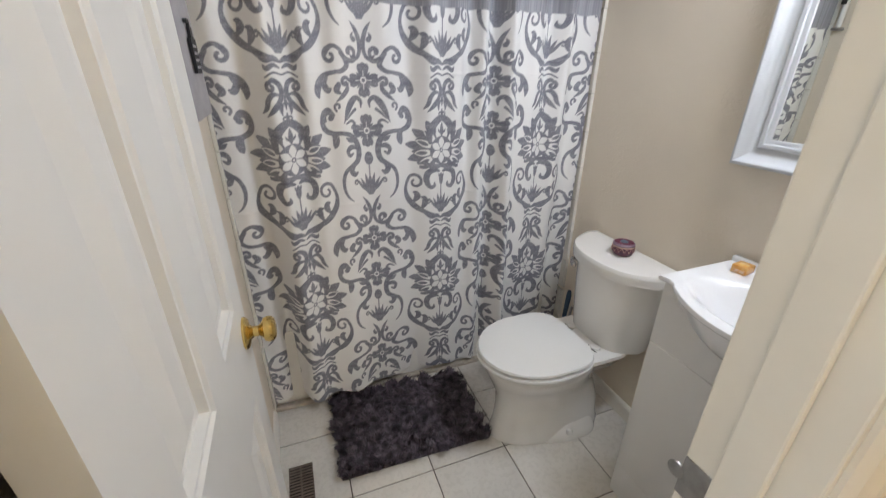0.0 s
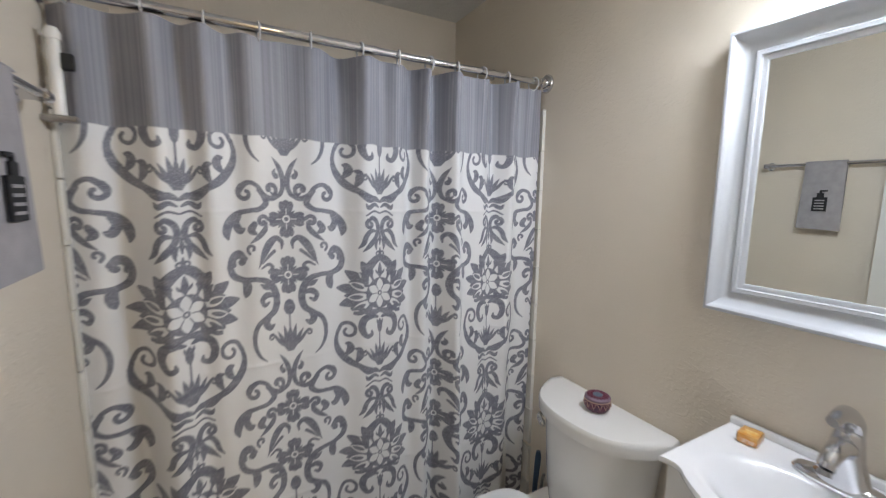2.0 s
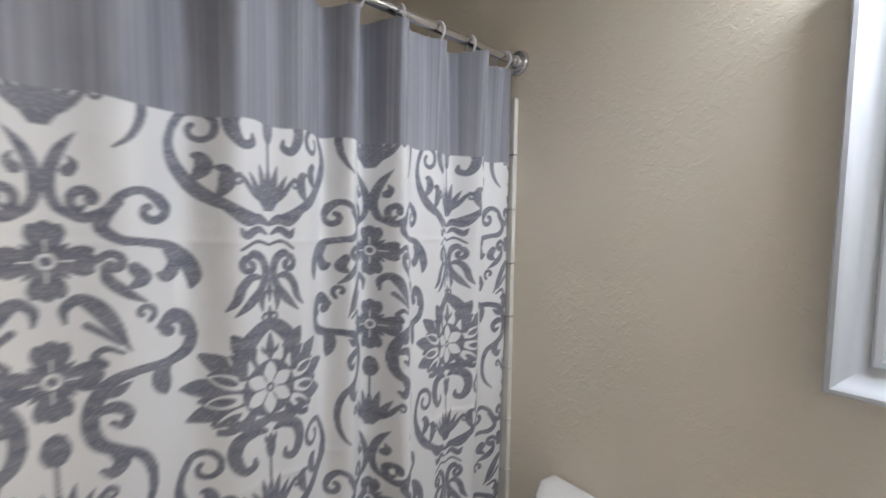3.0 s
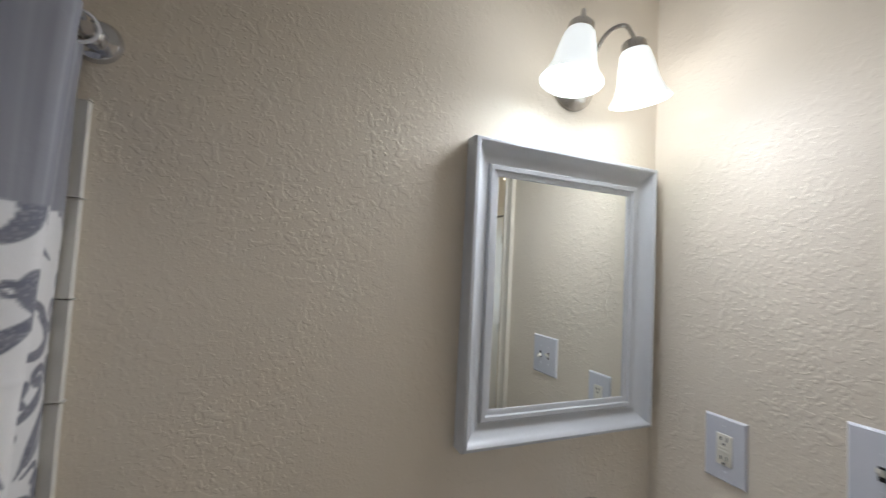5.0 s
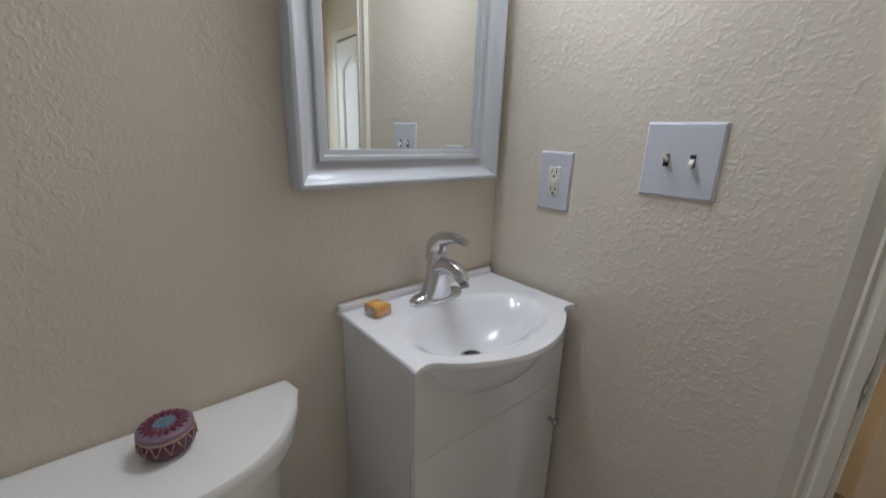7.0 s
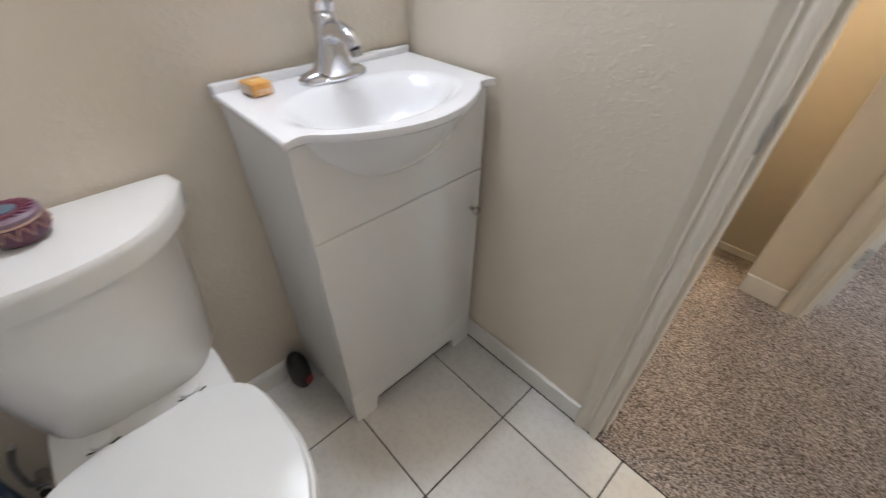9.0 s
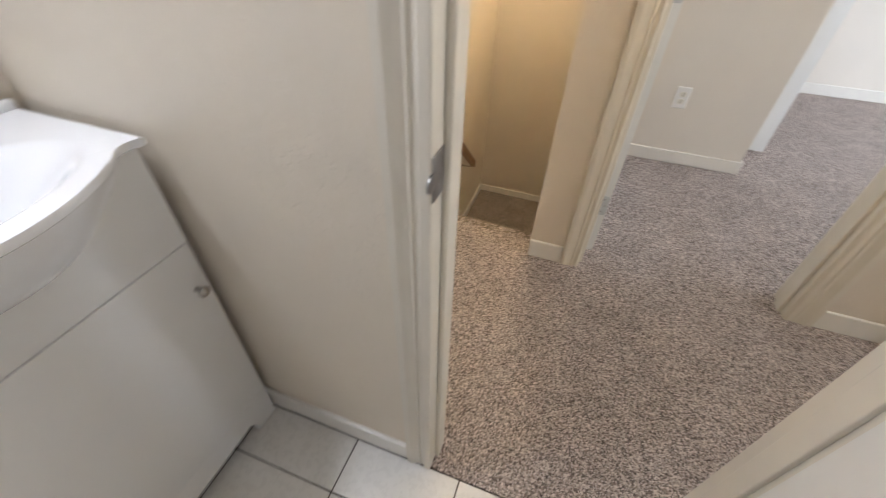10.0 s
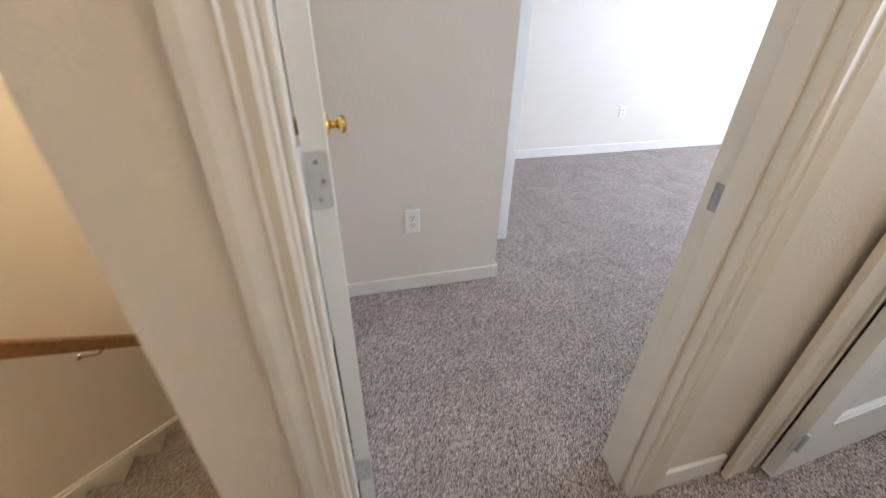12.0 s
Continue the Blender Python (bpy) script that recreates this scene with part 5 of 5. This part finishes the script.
# ---------------------------------------------------------------- vanity light
LIGHT = Vector((-0.001, 0.295, 1.990))
light = thing("vanity_light", *LIGHT, 0, "two-arm wall light with frosted glass bell shades, lit", "wall light")
part("back_plate", turned(loft([oval(0.060, 0.060, 0, p=2), oval(0.060, 0.060, 0.008, p=2), oval(0.050, 0.050, 0.018, p=2), oval(0.030, 0.030, 0.030, p=2)]), Matrix.Rotation(radians(-90), 4, 'Y')), M_NICKEL, light)
part("finial", turned(lathe([(0.010, 0.028), (0.012, 0.036), (0.006, 0.046)], 16), Matrix.Rotation(radians(-90), 4, 'Y')), M_NICKEL, light)
for s in (-1, 1):
    part("arm", tube(smooth_line([(-0.025, 0.010 * s, 0.0), (-0.045, 0.020 * s, 0.055), (-0.075, 0.036 * s, 0.108), (-0.104, 0.060 * s, 0.118), (-0.117, 0.074 * s, 0.088), (-0.117, 0.075 * s, 0.075)]), 0.005, 10), M_NICKEL, light)
    tilt = Matrix.Translation((-0.117, 0.075 * s, 0.078)) @ Matrix.Rotation(radians(10 * s), 4, 'X')
    part("holder", turned(lathe([(0.010, 0.004), (0.022, 0.0), (0.027, -0.006), (0.028, -0.022), (0.025, -0.026)], 24), tilt), M_NICKEL, light)
    shade = part("shade", turned(lathe([(0.0245, -0.016), (0.032, -0.030), (0.039, -0.060), (0.045, -0.095), (0.054, -0.120), (0.066, -0.138), (0.0635, -0.138), (0.051, -0.119), (0.042, -0.095),
                                        (0.036, -0.060), (0.029, -0.032), (0.021, -0.018)], 36, cap=False), tilt), M_SHADE, light, "frosted white glass bell shade")
    shade.visible_shadow = False
    bulb = part("bulb", turned(lathe([(0.001, -0.108), (0.018, -0.103), (0.027, -0.085), (0.024, -0.065), (0.014, -0.045), (0.013, -0.022)][::-1], 24), tilt), M_BULB, shade)
    bulb.visible_shadow = False
    p = LIGHT + tilt @ Vector((0, 0, -0.118))
    lamp("vanity_bulb", 'SPOT', BULB, (0.94, 0.95, 1.0), look(p, p + Vector((-0.65, 0.36, -0.70))), 0.05)
    lamp("vanity_glow", 'POINT', GLOW, (0.94, 0.95, 1.0), Matrix.Translation(p + Vector((-0.01, 0, 0.03))), 0.05)


# ---------------------------------------------------------------- plates on the walls
def plate(w, h, th=0.006):
    """A cover plate on a wall facing +y, its middle at the origin."""
    rings = []
    for d, y in ((0.0, 0.0), (0.0, 0.0018), (0.0016, 0.0042), (0.004, th), (0.006, th)):
        rings.append([(-w / 2 + d, y, -h / 2 + d), (w / 2 - d, y, -h / 2 + d), (w / 2 - d, y, h / 2 - d), (-w / 2 + d, y, h / 2 - d)])
    return loft(rings)


def receptacle(owner, zc, y):
    slot = joined(box(-0.0075, -0.0055, y, y + 0.001, zc - 0.001, zc + 0.008), box(0.0055, 0.0075, y, y + 0.001, zc - 0.0005, zc + 0.0075),
                  turned(lathe([(0.0026, 0), (0.0026, 0.001)], 12), Matrix.Translation((0, y, zc - 0.008)) @ Matrix.Rotation(radians(-90), 4, 'X')))
    return part("slots", slot, M_DARK, owner)


gfci = thing("gfci_outlet", -0.197, 0.0, 1.160, 0, "white safety outlet with test buttons in a large cover plate", "outlet")
part("cover_plate", plate(0.089, 0.139), M_PLATE, gfci)
dev = part("receptacle", box(-0.0165, 0.0165, 0.004, 0.0085, -0.0335, 0.0335, 0.0015), M_IVORY, gfci, "ivory receptacle")
receptacle(dev, 0.020, 0.0082)
receptacle(dev, -0.021, 0.0082)
part("button", box(-0.009, 0.009, 0.008, 0.0098, 0.0008, 0.0060, 0.0006), M_IVORY, dev)
part("button", box(-0.009, 0.009, 0.008, 0.0098, -0.0060, -0.0008, 0.0006), M_IVORY, dev)
for z in (-0.048, 0.048):
    part("screw", turned(lathe([(0.003, 0), (0.0028, 0.001)], 10), Matrix.Translation((0, 0.006, z)) @ Matrix.Rotation(radians(-90), 4, 'X')), M_PLATE, gfci)

switch = thing("light_switch", -0.4675, 0.0, 1.2265, 0, "white double switch plate with two toggles", "light switch")
part("cover_plate", plate(0.136, 0.139), M_PLATE, switch)
for sx, up in ((0.023, 1), (-0.023, -1)):
    part("slot", box(sx - 0.005, sx + 0.005, 0.0055, 0.0066, -0.012, 0.012), M_DARK, switch, "dark toggle slot")
    tg = loft([[(sx + a * 0.0042, 0.004, -0.006 + b) for a, b in ((-1, 0), (1, 0), (1, 0.012), (-1, 0.012))],
               [(sx + a * 0.0036, 0.020, up * 0.008 - 0.003 + b) for a, b in ((-1, 0), (1, 0), (1, 0.007), (-1, 0.007))]])
    part("toggle", tg, M_IVORY, switch, "small ivory toggle")
    for z in (-0.030, 0.030):
        part("screw", turned(lathe([(0.0028, 0), (0.0025, 0.001)], 10), Matrix.Translation((sx, 0.006, z)) @ Matrix.Rotation(radians(-90), 4, 'X')), M_PLATE, switch)


def duplex(x, y, z, label):
    o = thing("wall_outlet", x, y, z, 0, label, "outlet", "duplex outlets")
    part("cover_plate", plate(0.070, 0.115), M_OUTLET, o)
    for zc in (0.019, -0.019):
        face = part("receptacle", turned(loft([oval(0.0165, 0.0140, 0, p=3), oval(0.0165, 0.0140, 0.003, p=3)]), Matrix.Translation((0, 0.005, zc)) @ Matrix.Rotation(radians(-90), 4, 'X')), M_IVORY, o)
        receptacle(face, zc + 0.002, 0.0078)
    return o


duplex(-1.425, CL_Y, 0.377, "white duplex outlet low on the closet wall")
duplex(-3.785, BED_FAR, 0.39, "white duplex outlet low on the bedroom's far wall")

# ---------------------------------------------------------------- towel bar and towel
bar = thing("towel_bar", XL, 0.785, 1.600, 0, "chrome towel bar on the wall behind the door", "towel bar")
part("bar", tube([(0.044, -0.27, 0), (0.044, 0.27, 0)], 0.008, 14), M_CHROME, bar)
for s in (-1, 1):
    part("bracket", joined(turned(lathe([(0.020, 0), (0.020, 0.006), (0.010, 0.012), (0.009, 0.036)], 20), Matrix.Translation((0.0, 0.27 * s, 0)) @ Matrix.Rotation(radians(90), 4, 'Y')),
                           turned(lathe([(0.0005, -0.014), (0.013, -0.013), (0.014, 0), (0.013, 0.013), (0.0005, 0.014)], 18), Matrix.Translation((0.044, 0.27 * s, 0)) @ Matrix.Rotation(radians(90), 4, 'X'))),
         M_CHROME, bar)
towel = thing("hand_towel", XL + 0.044, 0.825, 1.295, 0, "grey hand towel with a black print hanging over the bar", "towel")


def folded_towel(w, drop):
    """A thick folded towel over a bar along y, swelling slightly towards its hem."""
    rings = []
    for j in range(15):
        t = j / 14
        y = -w / 2 + w * t
        e = 1.0 - 0.25 * abs(2 * t - 1) ** 6
        ring = []
        for i in range(15):
            z = drop * i / 14
            ring.append((e * (0.015 + 0.006 * (1 - i / 14) + 0.004 * math.sin(26 * y + 4 * z)), y * (1 + 0.10 * (1 - i / 14)), z + 0.004 * math.sin(15 * y)))
        ring += [(0.016 * math.cos(a), y, drop + 0.014 * math.sin(a)) for a in np.linspace(0.3, math.pi - 0.3, 7)]
        ring += [(-e * 0.015, y, drop * (1 - i / 10)) for i in range(11)]
        rings.append(ring)
    return loft(rings)


part("cloth", folded_towel(0.145, 0.305), M_TOWEL, towel)
prt = joined(box(0.0200, 0.0262, -0.026, 0.026, 0.085, 0.150, 0.0), box(0.0200, 0.0255, -0.012, 0.012, 0.150, 0.170, 0.0), box(0.0195, 0.0250, -0.024, 0.002, 0.176, 0.183, 0.0),
             box(0.0195, 0.0250, -0.004, 0.004, 0.168, 0.180, 0.0))
pr = part("print", prt, M_INK, towel, "black printed soap bottle shape")
for k in range(4):
    part("print_line", box(0.0258, 0.0266, -0.018, 0.018, 0.094 + 0.013 * k, 0.099 + 0.013 * k), M_TOWEL, pr)

# things on the tub's towel-side wall
shelf = thing("shower_hook", XL, 1.190, 1.585, 0, "white plastic shower caddy hung on the tub wall", "shower caddy")
part("tube", tube([(0.030, 0, 0.0), (0.030, 0, 0.15), (0.030, 0, 0.17)], [0.012, 0.012, 0.010], 14), M_PORC, shelf)
part("cap", turned(lathe([(0.014, 0), (0.015, 0.012), (0.010, 0.024), (0.001, 0.027)], 16), Matrix.Translation((0.030, 0, 0.155))), M_PORC, shelf)
part("clip", box(0.040, 0.062, -0.008, 0.008, 0.095, 0.130, 0.004), M_BLACK, shelf, "black plastic clip")
part("foot", box(0.0, 0.060, -0.014, 0.014, -0.014, 0.0, 0.004), M_STEEL, shelf, "grey metal bracket")

# floor register
register = thing("floor_register", -1.342, 0.83, 0, 0, "brown metal floor register set in the tiles", "floor vent")
part("frame", turned(framed([(0, 0.0), (0, -0.004), (0.004, -0.006), (0.014, -0.005), (0.016, 0.003)], -0.145, 0.145, -0.057, 0.057), Matrix.Rotation(radians(90), 4, 'Y')), M_VENT, register)
# flat dark sheet in place of the shaded duct below
part("well", box(-0.043, 0.043, -0.130, 0.130, -0.003, 0.0005), M_DARK, register)
for k in range(21):
    part("slat", box(-0.043, 0.043, -0.124 + 0.0122 * k, -0.119 + 0.0122 * k, 0.0005, 0.004), M_VENT, register)
part("divider", box(-0.003, 0.003, -0.128, 0.128, 0.001, 0.005), M_VENT, register)

# ---------------------------------------------------------------- shaggy bath rug
rug = thing("bath_rug", -0.90, 1.030, 0, -1.5, "shaggy purple-grey bath rug on the tiled floor", "rug")
part("backing", box(-0.295, 0.295, -0.200, 0.200, 0.001, 0.010, 0.003), M_RUG, rug)


def pile(clumps, strands, hx, hy, seed):
    """Strands in clumps that lean together."""
    rng = np.random.default_rng(seed)
    cen = np.stack([rng.uniform(-hx, hx, clumps), rng.uniform(-hy, hy, clumps)], 1)
    way = rng.uniform(0, 2 * math.pi, clumps)
    tall = rng.uniform(0.7, 1.25, clumps)
    n = clumps * strands
    c = np.repeat(np.arange(clumps), strands)
    off = rng.normal(0, 0.0075, (n, 2))
    base = np.concatenate([np.clip(cen[c] + off, [-hx, -hy], [hx, hy]), np.full((n, 1), 0.008)], 1)
    lean = way[c] + rng.normal(0, 0.35, n)
    out = np.stack([np.cos(lean), np.sin(lean), np.zeros(n)], 1)
    length = rng.uniform(0.028, 0.042, n) * tall[c]
    side = np.stack([-out[:, 1], out[:, 0], np.zeros(n)], 1) * rng.uniform(0.0013, 0.0026, n)[:, None]
    up = np.array([0, 0, 1])
    mid = base + out * (length * 0.30)[:, None] + up * (length * 0.60)[:, None]
    tip = base + out * (length * 0.85)[:, None] + up * (length * 0.78)[:, None]
    tip[:, :2] -= off * 0.5
    verts = np.stack([base - side, base + side, mid + side * 1.2, mid - side * 1.2, tip], 1).reshape(-1, 3)
    k = np.arange(n) * 5
    quads = np.stack([k, k + 1, k + 2, k + 3], 1).tolist()
    tris = np.stack([k + 3, k + 2, k + 4], 1).tolist()
    me = bpy.data.meshes.new("pile")
    me.from_pydata(verts.tolist(), [], quads + tris)
    me.materials.append(M_RUG)
    return me


tufts = new("pile", pile(900, 40, 0.298, 0.203, 8))
tufts.parent = rug
tagged(tufts, "long shaggy pile", kind="stuff")

# ---------------------------------------------------------------- stair handrail
rail = thing("handrail", HALL_R - 0.085, -0.85, 1.04, 0, "brown stained wooden handrail on brackets along the stair wall", "handrail")
y_end, z_end = -1.90, -1.68


def rail_bar():
    prof = [(-0.019, -0.048), (0.019, -0.048), (0.022, -0.010), (0.024, 0.010), (0.018, 0.024), (0.006, 0.030), (-0.006, 0.030), (-0.018, 0.024), (-0.024, 0.010), (-0.022, -0.010)]
    return loft([[(x, 0.0, z) for x, z in prof], [(x, y_end, z_end + z) for x, z in prof]])


part("bar", rail_bar(), M_RAIL, rail)
for t in (0.18, 0.58, 0.97):
    y, z = y_end * t, z_end * t - 0.05
    part("bracket", joined(tube(smooth_line([(0.0, y, z), (0.012, y, z - 0.016), (0.045, y, z - 0.020), (0.083, y, z - 0.020)]), 0.005, 10),
                           turned(lathe([(0.014, 0), (0.012, 0.004)], 18), Matrix.Translation((0.084, y, z - 0.020)) @ Matrix.Rotation(radians(-90), 4, 'Y'))), M_NICKEL, rail, "metal wall bracket")

# ceiling lamps out of view: the stair's, and an added one over the hall
for lx, ly in ((-0.42, -3.10), (-1.50, -0.50)):
    cl = thing("unseen_ceiling_light", lx, ly, HTOP, 0, "unseen round glass ceiling light, lit warm", "ceiling light", "ceiling lights")
    part("base", lathe([(0.07, -0.002), (0.07, -0.025), (0.05, -0.03)], 28), M_NICKEL, cl)
    gl = part("globe", lathe([(0.05, -0.03), (0.095, -0.06), (0.11, -0.10), (0.095, -0.145), (0.05, -0.17), (0.001, -0.176)], 32), M_GLOBE, cl, "glowing glass globe")
    gl.visible_shadow = False

# ---------------------------------------------------------------- wall tiles at the ends of the tub, floor tiles
TILE_Z = [0.385 + 0.1524 * k for k in range(9)]
for wx, s, nm in ((XR, -1, "wall_tiles_east"), (XL, 1, "wall_tiles_west")):
    holder = structure(nm, box(wx, wx + s * 0.004, 1.24, YB - 0.004, 0.386, 1.755), M_CAULK, "white glazed tub surround tiles")
    for k, z in enumerate(TILE_Z):
        part("tile", box(wx, wx + s * 0.011, 1.222, 1.270, z + 0.001, z + 0.1514, 0.004, 2), M_WALLTILE, holder)
        for j in range(4):
            y0 = 1.2715 + 0.1625 * j
            part("tile", box(wx, wx + s * 0.008, y0, min(y0 + 0.161, YB - 0.004), z + 0.001, z + 0.1514, 0.002, 1), M_WALLTILE, holder)
    for k in range(2):
        part("tile", box(wx, wx + s * 0.011, 1.222, 1.270, 0.06 + 0.1524 * k, 0.06 + 0.1524 * (k + 1) - 0.002, 0.004, 2), M_WALLTILE, holder)

P = 0.305
xs = [XL] + [-0.564 + P * k for k in range(-2, 2)] + [XR]
ys = [0.012] + [0.157 + P * k for k in range(0, 4)] + [1.28]
for i in range(len(xs) - 1):
    for j in range(len(ys) - 1):
        g = 0.0020
        z = random.uniform(-0.0004, 0.0004)
        part("tile", box(xs[i] + g, xs[i + 1] - g, ys[j] + g, ys[j + 1] - g, -0.010, z, 0.0012, 1), M_TILE, floor)
